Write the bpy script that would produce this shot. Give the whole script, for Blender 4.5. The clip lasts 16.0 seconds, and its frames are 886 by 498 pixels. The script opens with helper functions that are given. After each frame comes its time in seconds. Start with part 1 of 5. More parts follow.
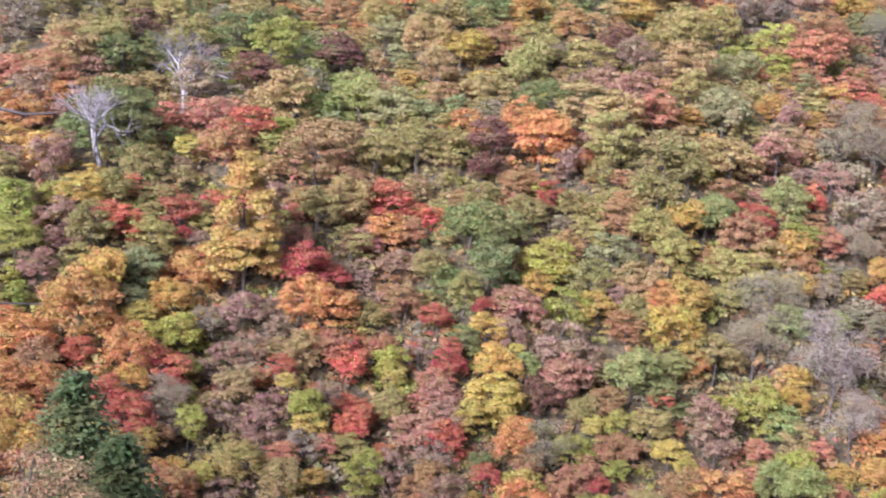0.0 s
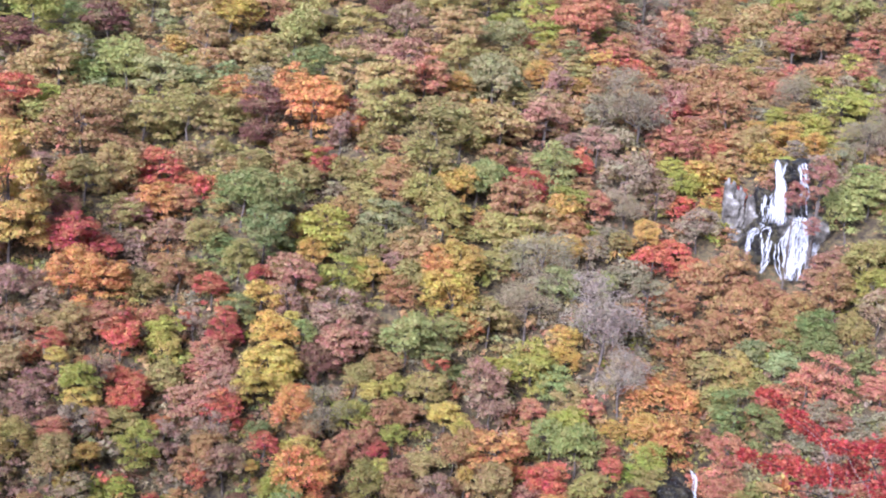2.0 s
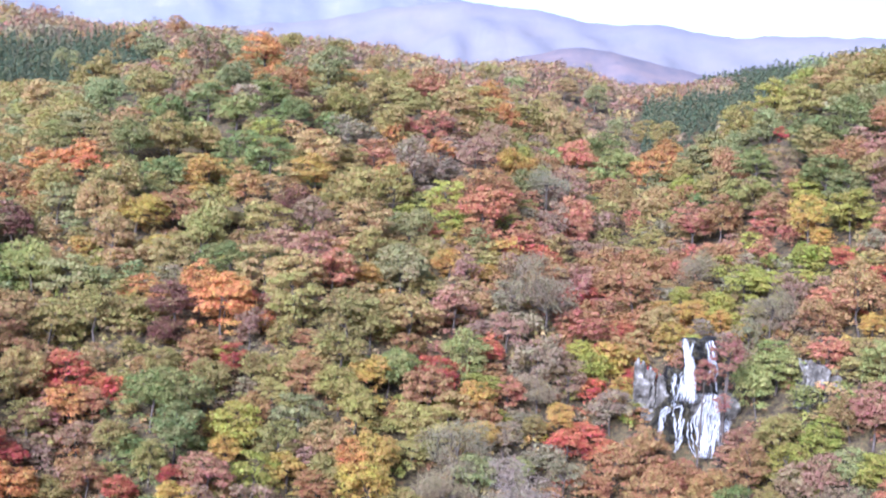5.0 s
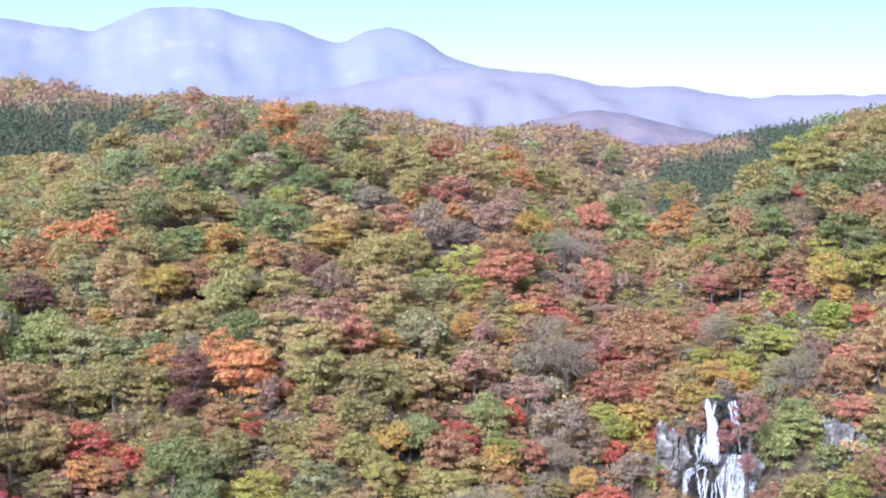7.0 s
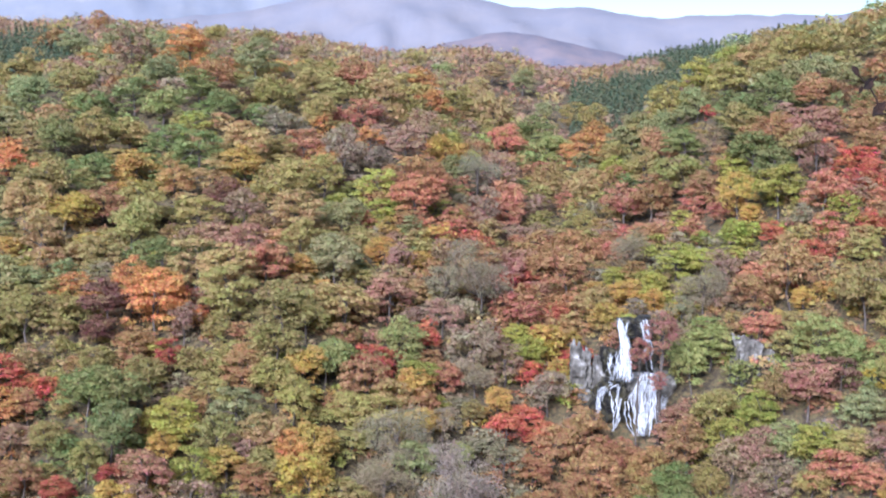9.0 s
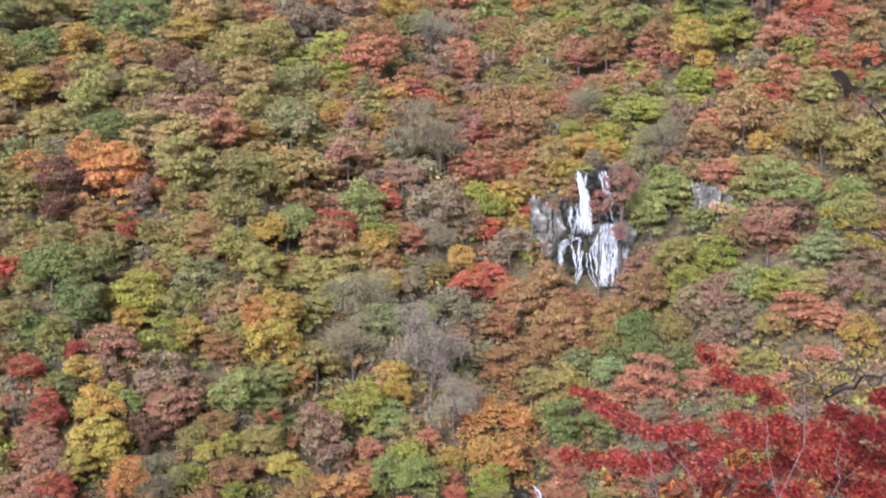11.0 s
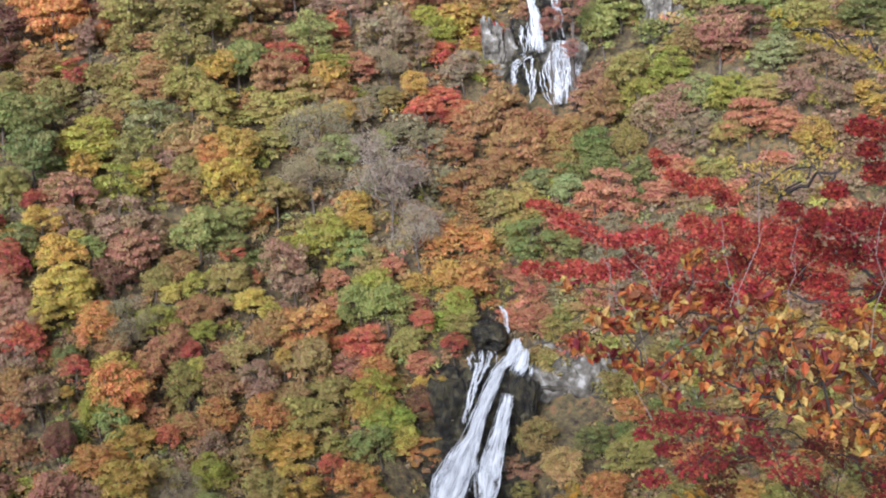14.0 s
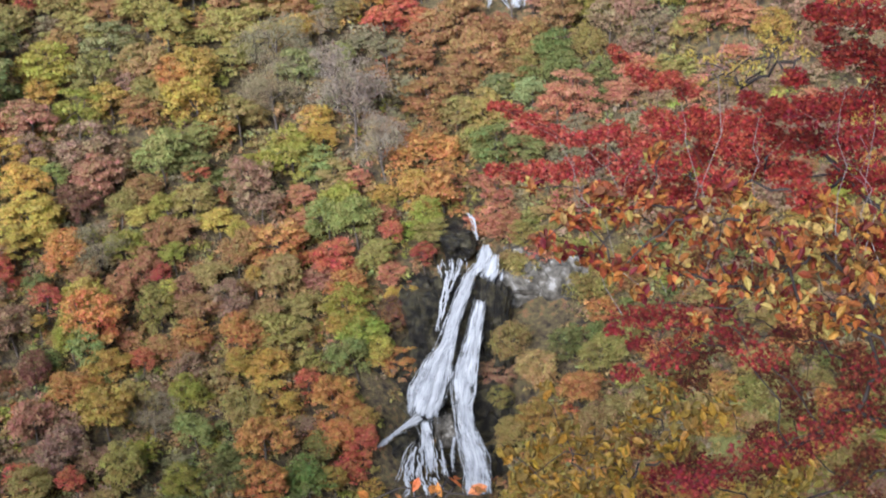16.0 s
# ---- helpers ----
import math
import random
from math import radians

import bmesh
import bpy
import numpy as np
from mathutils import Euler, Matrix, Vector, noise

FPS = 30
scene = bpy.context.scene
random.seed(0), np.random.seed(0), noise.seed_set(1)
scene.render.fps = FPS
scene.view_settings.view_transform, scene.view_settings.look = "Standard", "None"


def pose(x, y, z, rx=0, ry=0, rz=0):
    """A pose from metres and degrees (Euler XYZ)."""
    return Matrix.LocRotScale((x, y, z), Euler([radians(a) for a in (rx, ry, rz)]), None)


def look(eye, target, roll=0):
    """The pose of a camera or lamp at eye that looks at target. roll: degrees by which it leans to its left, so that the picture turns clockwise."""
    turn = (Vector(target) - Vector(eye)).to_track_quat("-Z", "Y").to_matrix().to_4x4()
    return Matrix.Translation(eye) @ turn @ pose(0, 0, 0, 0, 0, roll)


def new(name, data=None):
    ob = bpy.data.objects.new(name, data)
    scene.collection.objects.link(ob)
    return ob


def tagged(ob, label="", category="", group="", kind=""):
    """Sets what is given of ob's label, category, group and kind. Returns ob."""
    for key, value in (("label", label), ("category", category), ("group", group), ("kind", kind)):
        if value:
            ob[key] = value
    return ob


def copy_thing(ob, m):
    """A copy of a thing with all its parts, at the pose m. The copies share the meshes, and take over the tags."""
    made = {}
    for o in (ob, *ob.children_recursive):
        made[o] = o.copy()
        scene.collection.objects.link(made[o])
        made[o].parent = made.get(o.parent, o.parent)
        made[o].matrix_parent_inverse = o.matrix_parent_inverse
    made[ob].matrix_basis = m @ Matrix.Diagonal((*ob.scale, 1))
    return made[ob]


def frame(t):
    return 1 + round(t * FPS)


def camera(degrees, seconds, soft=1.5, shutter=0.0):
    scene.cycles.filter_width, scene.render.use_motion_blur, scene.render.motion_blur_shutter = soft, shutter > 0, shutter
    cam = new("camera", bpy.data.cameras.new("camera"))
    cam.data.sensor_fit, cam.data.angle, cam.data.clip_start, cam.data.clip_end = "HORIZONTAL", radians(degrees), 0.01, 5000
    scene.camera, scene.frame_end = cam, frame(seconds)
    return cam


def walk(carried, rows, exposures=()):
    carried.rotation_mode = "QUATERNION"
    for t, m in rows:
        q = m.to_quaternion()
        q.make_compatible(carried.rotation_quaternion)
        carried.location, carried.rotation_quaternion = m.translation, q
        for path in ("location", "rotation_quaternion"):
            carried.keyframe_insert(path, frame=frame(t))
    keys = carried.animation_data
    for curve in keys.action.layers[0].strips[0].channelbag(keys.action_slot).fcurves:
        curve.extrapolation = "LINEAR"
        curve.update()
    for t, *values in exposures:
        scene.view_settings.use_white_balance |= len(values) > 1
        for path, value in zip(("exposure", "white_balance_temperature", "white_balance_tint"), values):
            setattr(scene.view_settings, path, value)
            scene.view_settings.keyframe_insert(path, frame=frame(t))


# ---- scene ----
# ---- camera ----
cam = camera(32.55, 16.0, soft=2.0, shutter=0.5)
PATH = [
    (0, -0.143, 0.104, 11.79, -12.57, -3.71),
    (0.5, -0.136, 0.104, 10.06, -12.92, -3.68),
    (1, -0.129, 0.104, 7.80, -13.15, -4.06),
    (1.5, -0.122, 0.104, 5.20, -13.41, -4.47),
    (2, -0.112, 0.104, 3.28, -13.21, -4.70),
    (2.5, -0.101, 0.104, 2.36, -13.25, -4.04),
    (3, -0.091, 0.104, 0.83, -12.22, -3.90),
    (3.5, -0.080, 0.104, 0.06, -10.97, -3.60),
    (4, -0.066, 0.110, -0.16, -9.47, -3.56),
    (4.5, -0.063, 0.109, -0.22, -7.32, -3.54),
    (5, -0.060, 0.107, -0.41, -5.81, -3.08),
    (5.2, -0.058, 0.105, -0.46, -5.23, -2.94),
    (7.3, -0.043, 0.085, 0.17, -3.39, -1.83),
    (7.5, -0.042, 0.083, -0.25, -3.65, -1.91),
    (8, -0.039, 0.079, -1.27, -4.46, -1.67),
    (8.5, -0.036, 0.075, -2.37, -5.22, -1.65),
    (9, -0.033, 0.071, -3.12, -6.18, -1.44),
    (11.5, -0.021, 0.050, -5.68, -12.55, 1.48),
    (12, -0.016, 0.042, -6.36, -13.51, 1.95),
    (12.5, -0.012, 0.036, -6.81, -14.77, 2.33),
    (13, -0.008, 0.031, -7.04, -15.84, 3.05),
    (13.5, -0.008, 0.025, -7.02, -17.10, 3.73),
    (14, -0.007, 0.019, -7.46, -18.10, 3.88),
    (14.5, -0.006, 0.013, -7.86, -18.12, 3.34),
    (15, -0.005, 0.007, -8.45, -19.13, 3.72),
    (15.5, -0.003, 0.003, -9.12, -20.57, 5.42),
    (16, -0.000, 0.000, -9.60, -21.71, 6.13),
]
walk(cam, [(t, pose(x, 0, z, 90 + pitch, roll, yaw)) for t, x, z, yaw, pitch, roll in PATH], exposures=[(0.0, 1.92, 5350, 27), (5.0, 1.92, 5050, 24), (8.0, 1.68, 5100, 20), (11.5, 1.49, 5550, 15), (16.0, 1.43, 5700, 12)])

# ---- sky and sun: a bright, thinly veiled autumn day ----
SUN_HEIGHT, SUN_SIDE = 30.0, 203.0  # degrees above the horizon; degrees clockwise from ahead
world = bpy.data.worlds.new("sky")
scene.world = world
world.use_nodes = True
wn = world.node_tree.nodes
sky = wn.new("ShaderNodeTexSky")
sky.sky_type, sky.sun_disc = "NISHITA", False
sky.sun_elevation, sky.sun_rotation = radians(SUN_HEIGHT), radians(SUN_SIDE)
sky.altitude = 1200.0
sky.air_density, sky.dust_density, sky.ozone_density = 1.0, 0.1, 1.0
wn["Background"].inputs["Strength"].default_value = 0.043
world.node_tree.links.new(sky.outputs[0], wn["Background"].inputs["Color"])
sun = new("sun", bpy.data.lights.new("sun", "SUN"))
sun.data.energy, sun.data.angle, sun.data.color = 3.35, radians(30), (1.0, 0.98, 0.955)
sun_to = Vector((math.sin(radians(SUN_SIDE)), math.cos(radians(SUN_SIDE)), math.tan(radians(SUN_HEIGHT))))
sun.matrix_world = look((0, 0, 200), Vector((0, 0, 200)) - sun_to)


# ---- materials ----
def srgb(r, g, b):
    return [((c / 255 + 0.055) / 1.055) ** 2.4 if c > 10 else c / 255 / 12.92 for c in (r, g, b)] + [1.0]


class Nodes:
    def __init__(self, name):
        self.mat = bpy.data.materials.new(name)
        self.mat.use_nodes = True
        self.tree = self.mat.node_tree
        self.bsdf = self.tree.nodes["Principled BSDF"]
        self.out = self.tree.nodes["Material Output"]

    def node(self, kind, **values):
        n = self.tree.nodes.new(kind)
        for key, v in values.items():
            n.inputs[key].default_value = v
        return n

    def link(self, a, b):
        self.tree.links.new(a, b)

    def noise(self, scale, detail=4.0, rough=0.55, coords=None):
        n = self.node("ShaderNodeTexNoise", Scale=scale, Detail=detail, Roughness=rough)
        c = coords or self.tree.nodes.new("ShaderNodeTexCoord").outputs["Object"]
        self.link(c, n.inputs["Vector"])
        return n

    def ramp(self, src, stops):
        n = self.tree.nodes.new("ShaderNodeValToRGB")
        while len(n.color_ramp.elements) < len(stops):
            n.color_ramp.elements.new(0.5)
        for e, (p, c) in zip(n.color_ramp.elements, stops):
            e.position, e.color = p, c
        self.link(src, n.inputs[0])
        return n

    def spread(self, src, low, high, start=0.0, end=1.0):
        n = self.node("ShaderNodeMapRange")
        for key, v in (("From Min", start), ("From Max", end), ("To Min", low), ("To Max", high)):
            n.inputs[key].default_value = v
        self.link(src, n.inputs["Value"])
        return n.outputs[0]

    def bump(self, src, strength, distance):
        n = self.node("ShaderNodeBump", Strength=strength, Distance=distance)
        self.link(src, n.inputs["Height"])
        self.link(n.outputs[0], self.bsdf.inputs["Normal"])


def leaf_material(name, source, through_light=0.4, hue=0.03, light=(0.8, 1.2), turning=0.27, fine=5.0, holes=0.0):
    """Leaves: the tree's own tint, each spray a little off it in hue and lightness."""
    m = Nodes(name)
    if source == "object":
        tint = m.tree.nodes.new("ShaderNodeObjectInfo").outputs["Color"]
    else:
        a = m.tree.nodes.new("ShaderNodeAttribute")
        a.attribute_name = "tint"
        tint = a.outputs["Color"]
    isle = m.tree.nodes.new("ShaderNodeNewGeometry").outputs["Random Per Island"]
    mult = m.node("ShaderNodeMath", **{})
    mult.operation = "MULTIPLY"
    m.link(isle, mult.inputs[0])
    mult.inputs[1].default_value = 7.31
    frac = m.node("ShaderNodeMath")
    frac.operation = "FRACT"
    m.link(mult.outputs[0], frac.inputs[0])
    hsv = m.node("ShaderNodeHueSaturation", Saturation=0.93 if turning else 1.0)
    patch = m.noise(0.28, 3.0)
    both = m.node("ShaderNodeMath")
    both.operation = "ADD"
    m.link(m.spread(frac.outputs[0], -hue, hue), both.inputs[0])
    m.link(m.spread(patch.outputs[0], 0.5 - 0.5 * hue, 0.5 + 1.2 * hue, 0.3, 0.7), both.inputs[1])
    m.link(both.outputs[0], hsv.inputs["Hue"])
    value = m.node("ShaderNodeMath")
    value.operation = "MULTIPLY"
    m.link(m.spread(isle, light[0], light[1]), value.inputs[0])
    m.link(m.spread(m.noise(fine, 3.0, 0.7).outputs[0], 0.55, 1.5, 0.3, 0.7), value.inputs[1])
    m.link(value.outputs[0], hsv.inputs["Value"])
    warm = m.tree.nodes.new("ShaderNodeMix")
    warm.data_type = "RGBA"
    m.link(m.spread(m.noise(0.45, 4.0).outputs[0], 0.0, turning, 0.45, 0.68), warm.inputs["Factor"])
    m.link(tint, warm.inputs["A"])
    warm.inputs["B"].default_value = srgb(174, 130, 88)
    fresh = m.tree.nodes.new("ShaderNodeMix")
    fresh.data_type = "RGBA"
    m.link(m.spread(m.noise(0.62, 4.0, 0.65).outputs[0], 0.0, 1.6 * turning, 0.48, 0.66), fresh.inputs["Factor"])
    m.link(warm.outputs["Result"], fresh.inputs["A"])
    fresh.inputs["B"].default_value = srgb(162, 144, 86)
    m.link(fresh.outputs["Result"], hsv.inputs["Color"])
    m.link(hsv.outputs[0], m.bsdf.inputs["Base Color"])
    m.bsdf.inputs["Roughness"].default_value = 0.62
    m.bsdf.inputs["Specular IOR Level"].default_value = 0.25
    glow = m.node("ShaderNodeBsdfTranslucent")
    m.link(hsv.outputs[0], glow.inputs["Color"])
    mix = m.node("ShaderNodeMixShader", Fac=through_light)
    m.link(m.bsdf.outputs[0], mix.inputs[1])
    m.link(glow.outputs[0], mix.inputs[2])
    if holes:  # each blade is a spray of small leaves with gaps between them
        gap = m.node("ShaderNodeBsdfTransparent")
        cut = m.node("ShaderNodeMath")
        cut.operation = "GREATER_THAN"
        m.link(m.noise(holes, 2.0, 0.6).outputs[0], cut.inputs[0])
        cut.inputs[1].default_value = 0.485
        lace = m.node("ShaderNodeMixShader")
        m.link(cut.outputs[0], lace.inputs[0])
        m.link(gap.outputs[0], lace.inputs[1])
        m.link(mix.outputs[0], lace.inputs[2])
        m.link(lace.outputs[0], m.out.inputs["Surface"])
    else:
        m.link(mix.outputs[0], m.out.inputs["Surface"])
    return m.mat


def plain_material(name, stops, scale, rough=0.85, bump=0.4, depth=0.05, fine=None):
    m = Nodes(name)
    big = m.noise(scale, 6.0, 0.6)
    m.link(m.ramp(big.outputs[0], stops).outputs[0], m.bsdf.inputs["Base Color"])
    m.bsdf.inputs["Roughness"].default_value = rough
    m.bump(m.noise(fine or scale * 6, 8.0, 0.65).outputs[0], bump, depth)
    return m.mat


LEAF = leaf_material("autumn_leaves", "object", holes=4.2)
FAR_LEAF = leaf_material("distant_leaves", "attribute", 0.4, holes=3.4)
NEAR_LEAF = leaf_material("near_leaves", "object", 0.4, 0.015, (0.7, 1.3), 0.0, 60.0)
BARK = plain_material("bark", [(0.3, srgb(52, 44, 38)), (0.7, srgb(112, 100, 90))], 3.0)
PALE_BARK = plain_material("pale_bark", [(0.3, srgb(140, 130, 122)), (0.7, srgb(196, 188, 182))], 4.0)
NEAR_BARK = plain_material("dark_bark", [(0.3, srgb(34, 28, 25)), (0.7, srgb(66, 55, 48))], 12.0)
GREY_TWIG = plain_material("grey_twigs", [(0.3, srgb(112, 102, 98)), (0.7, srgb(164, 152, 146))], 0.8)
EARTH = plain_material("leaf_litter", [(0.32, srgb(44, 38, 30)), (0.45, srgb(84, 70, 50)), (0.55, srgb(104, 94, 60)), (0.66, srgb(134, 96, 66))], 0.9, 0.95, 1.0, 0.6, 2.4)
ROCK = plain_material("pale_rock", [(0.35, srgb(62, 57, 50)), (0.48, srgb(98, 92, 82)), (0.57, srgb(126, 120, 110)), (0.67, srgb(176, 171, 165))], 0.6, 0.8, 0.8, 0.4, 1.2)
WET_ROCK = plain_material("wet_rock", [(0.34, srgb(20, 18, 17)), (0.46, srgb(44, 40, 35)), (0.58, srgb(78, 72, 50)), (0.68, srgb(110, 102, 84))], 0.7, 0.4, 1.0, 0.9, 2.2)

DRY_LEAF = plain_material("dry_leaf", [(0.35, srgb(24, 14, 8)), (0.65, srgb(48, 27, 15))], 60.0, 1.0, 0.3, 0.002)
GRASS = plain_material("pale_grass", [(0.35, srgb(104, 104, 58)), (0.5, srgb(134, 132, 74)), (0.66, srgb(156, 146, 90))], 0.6, 0.95, 0.9, 0.3, 3.0)


def water_material():
    """White water: streaked, and thin enough at its margins for the rock to show between the strands."""
    m = Nodes("white_water")
    co = m.tree.nodes.new("ShaderNodeTexCoord").outputs["UV"]
    st, fine = m.node("ShaderNodeMapping"), m.node("ShaderNodeMapping")
    st.inputs["Scale"].default_value = (17.0, 2.6, 1.0)
    fine.inputs["Scale"].default_value = (34.0, 4.4, 1.0)
    m.link(co, st.inputs["Vector"])
    m.link(co, fine.inputs["Vector"])
    n = m.noise(1.0, 6.0, 0.6, st.outputs[0])
    m.link(m.ramp(n.outputs[0], [(0.3, srgb(126, 127, 131)), (0.48, srgb(162, 163, 165)), (0.64, srgb(192, 192, 193))]).outputs[0], m.bsdf.inputs["Base Color"])
    m.bsdf.inputs["Roughness"].default_value = 0.6
    body = m.node("ShaderNodeAttribute")
    body.attribute_name = "body"
    both = m.node("ShaderNodeMath")
    both.operation = "ADD"
    m.link(body.outputs["Fac"], both.inputs[0])
    m.link(m.spread(m.noise(1.0, 4.0, 0.65, fine.outputs[0]).outputs[0], -0.75, 0.75, 0.25, 0.75), both.inputs[1])
    m.link(m.spread(both.outputs[0], 0.0, 1.0, 0.18, 0.62), m.bsdf.inputs["Alpha"])
    m.bump(n.outputs[0], 0.15, 0.1)
    return m.mat


WATER = water_material()


def hill_material(name, stops, scale):
    return plain_material(name, stops, scale, 0.95, 0.3, 4.0, scale * 5)


# ---- meshes ----
def mesh_of(name, verts, faces, material, smooth_faces=False):
    """A mesh from arrays of corners and of faces that all have the same number of corners."""
    verts, faces = np.asarray(verts, dtype=np.float32), np.asarray(faces, dtype=np.int32)
    me = bpy.data.meshes.new(name)
    k = faces.shape[1]
    me.vertices.add(len(verts))
    me.vertices.foreach_set("co", verts.ravel())
    me.loops.add(faces.size)
    me.loops.foreach_set("vertex_index", faces.ravel())
    me.polygons.add(len(faces))
    me.polygons.foreach_set("loop_start", np.arange(0, faces.size, k, dtype=np.int32))
    me.polygons.foreach_set("use_smooth", np.full(len(faces), smooth_faces))
    me.update(calc_edges=True)
    me.validate()
    me.materials.append(material)
    return me


def part(name, me, parent, label=""):
    ob = new(name, me)
    ob.parent = parent
    return tagged(ob, label)


def unit(a):
    return a / np.maximum(np.linalg.norm(a, axis=-1, keepdims=True), 1e-9)


def sprays(rng, centres, normals, size, droop=0.0, aspect=0.75):
    """Small leaf sprays, one three-cornered blade each."""
    n = len(centres)
    side = unit(np.cross(normals, rng.normal(size=(n, 3))))
    other = np.cross(normals, side)
    s = (size * rng.uniform(0.6, 1.4, n))[:, None]
    a, b = side * s, other * s * aspect
    v = np.stack([centres + a, centres - a * 0.55 + b, centres - a * 0.55 - b], 1)
    v[:, 0, 2] -= droop * s[:, 0]
    return v.reshape(-1, 3), np.arange(3 * n).reshape(n, 3)


def tube(points, radii, sides=5):
    """A tapered stem through the points."""
    p = np.asarray(points, float)
    d = unit(np.gradient(p, axis=0))
    u = unit(np.cross(d, np.array([0.31, 0.87, 0.38])))
    w = np.cross(d, u)
    a = np.arange(sides) * 2 * math.pi / sides
    ring = p[:, None] + np.asarray(radii)[:, None, None] * (np.cos(a)[None, :, None] * u[:, None] + np.sin(a)[None, :, None] * w[:, None])
    k = len(p)
    f = [(i * sides + j, i * sides + (j + 1) % sides, (i + 1) * sides + (j + 1) % sides, (i + 1) * sides + j) for i in range(k - 1) for j in range(sides)]
    return ring.reshape(-1, 3), np.array(f)


def joined(pieces):
    vs, fs, n = [], [], 0
    for v, f in pieces:
        vs.append(v)
        fs.append(np.asarray(f) + n)
        n += len(v)
    return np.concatenate(vs), np.concatenate(fs)


def bent(rng, a, b, n=5, wander=0.08):
    a, b = np.asarray(a, float), np.asarray(b, float)
    t = np.linspace(0, 1, n)[:, None]
    length = np.linalg.norm(b - a)
    off = rng.normal(size=(n, 3)) * wander * length
    off[0] = off[-1] = 0
    return a + (b - a) * t + off + np.array([0, 0, 1.0]) * (np.sin(t * math.pi) * 0.08 * length)


def ball20():
    """Corners and faces of a twenty-sided ball."""
    bm = bmesh.new()
    bmesh.ops.create_icosphere(bm, subdivisions=1, radius=1.0)
    v = np.array([p.co[:] for p in bm.verts])
    f = np.array([[p.index for p in q.verts] for q in bm.faces])
    bm.free()
    return v, f


BALL = ball20()


def cores(rng, centres, radii, shape):
    """The dense leafy cores of a crown's clumps."""
    keep = np.argsort(-np.asarray(radii))[:18]
    return [(c + BALL[0] * r * np.array(shape) * rng.uniform(0.7, 1.15, (len(BALL[0]), 1)), BALL[1]) for c, r in zip(np.asarray(centres)[keep], np.asarray(radii)[keep])]


# ---- trees, 10 m across the crown before they are scaled ----
def broadleaf(rng, kind, dense=0.76, leaf=0.285, core=0.5):
    """Trunk with limbs, and a domed crown of many small clumps with gaps between them."""
    tall = {"round": 1.0, "tiered": 0.92, "tall": 1.75, "ragged": 1.0, "twiggy": 1.0}[kind]
    top = 10.5 * tall
    lobes = {"round": 74, "tiered": 66, "tall": 90, "ragged": 50, "twiggy": 36}[kind]
    lean = rng.normal(size=2) * 0.1
    bulges = unit(rng.normal(size=(5, 3)) + np.array([0, 0, 0.6]))  # the few main limbs' heads swell the dome unevenly
    centres, sizes = [], []
    for k in range(lobes):
        d = unit(rng.normal(size=3))
        d[2] = abs(d[2]) if rng.random() < 0.8 else -0.5 * abs(d[2])
        d = unit(d)
        swell = 0.8 + 0.26 * max(0.0, float(np.max(bulges @ d)) - 0.45) / 0.55
        shell = rng.uniform(0.84, 1.0) if rng.random() < 0.74 else rng.uniform(0.3, 0.8)
        if kind == "tall":
            h = rng.uniform(0.0, 1.0) ** 0.8
            reach = (4.3 * (1.0 - h) ** 0.6 + 0.3) * math.sqrt(rng.uniform(0.3, 1.0))
            a = rng.uniform(0, 2 * math.pi)
            c = (reach * math.cos(a), reach * math.sin(a), top * (0.16 + 0.76 * h))
        else:
            q = d * np.array([4.15, 4.15, top * 0.45]) * swell * shell
            c = (q[0] + lean[0] * q[2], q[1] + lean[1] * q[2], top * 0.46 + q[2])
        centres.append(c)
        sizes.append(rng.uniform(0.55, 1.35) * {"tiered": 1.05, "tall": 1.05, "twiggy": 1.4}.get(kind, 1.0))
    centres, sizes = np.array(centres), np.array(sizes)
    pts, nrm = [], []
    per = {"round": 92, "tiered": 92, "tall": 210, "ragged": 84, "twiggy": 90}[kind]
    flat = {"round": 0.62, "tiered": 0.4, "tall": 0.56, "ragged": 0.7, "twiggy": 0.8}[kind]
    for c, r in zip(centres, sizes):
        d = unit(rng.normal(size=(max(3, int(per * dense * r * r / 1.3)), 3)))
        d[:, 2] = np.where(d[:, 2] < -0.35, -d[:, 2], d[:, 2])
        p = c + d * r * np.array([1.15, 1.15, flat]) * rng.uniform(0.6, 1.12, len(d))[:, None]
        pts.append(p)
        nrm.append(unit(d * np.array([0.7, 0.7, 1.0]) + np.array([0, 0, 0.45]) + rng.normal(size=d.shape) * 0.42))
    if kind == "twiggy":
        crown = sprays(rng, np.concatenate(pts), unit(rng.normal(size=(sum(len(q) for q in pts), 3))), 0.7, 0.0, 0.06)
    else:
        crown = joined([sprays(rng, np.concatenate(pts), np.concatenate(nrm), leaf, 0.1)] + (cores(rng, centres, sizes * core, (1.15, 1.15, flat)) if core else []))
    trunk_top = np.array([rng.normal() * 0.3, rng.normal() * 0.3, top * 0.62])
    wood = [tube(bent(rng, (0, 0, -9.0), trunk_top, 7, 0.012), np.linspace(0.3, 0.1, 7), 6)]
    for k in rng.choice(len(centres), 9, replace=False):
        base = trunk_top * rng.uniform(0.45, 0.95)
        wood.append(tube(bent(rng, base, centres[k], 4), np.linspace(0.1, 0.03, 4), 4))
    return joined(wood), crown


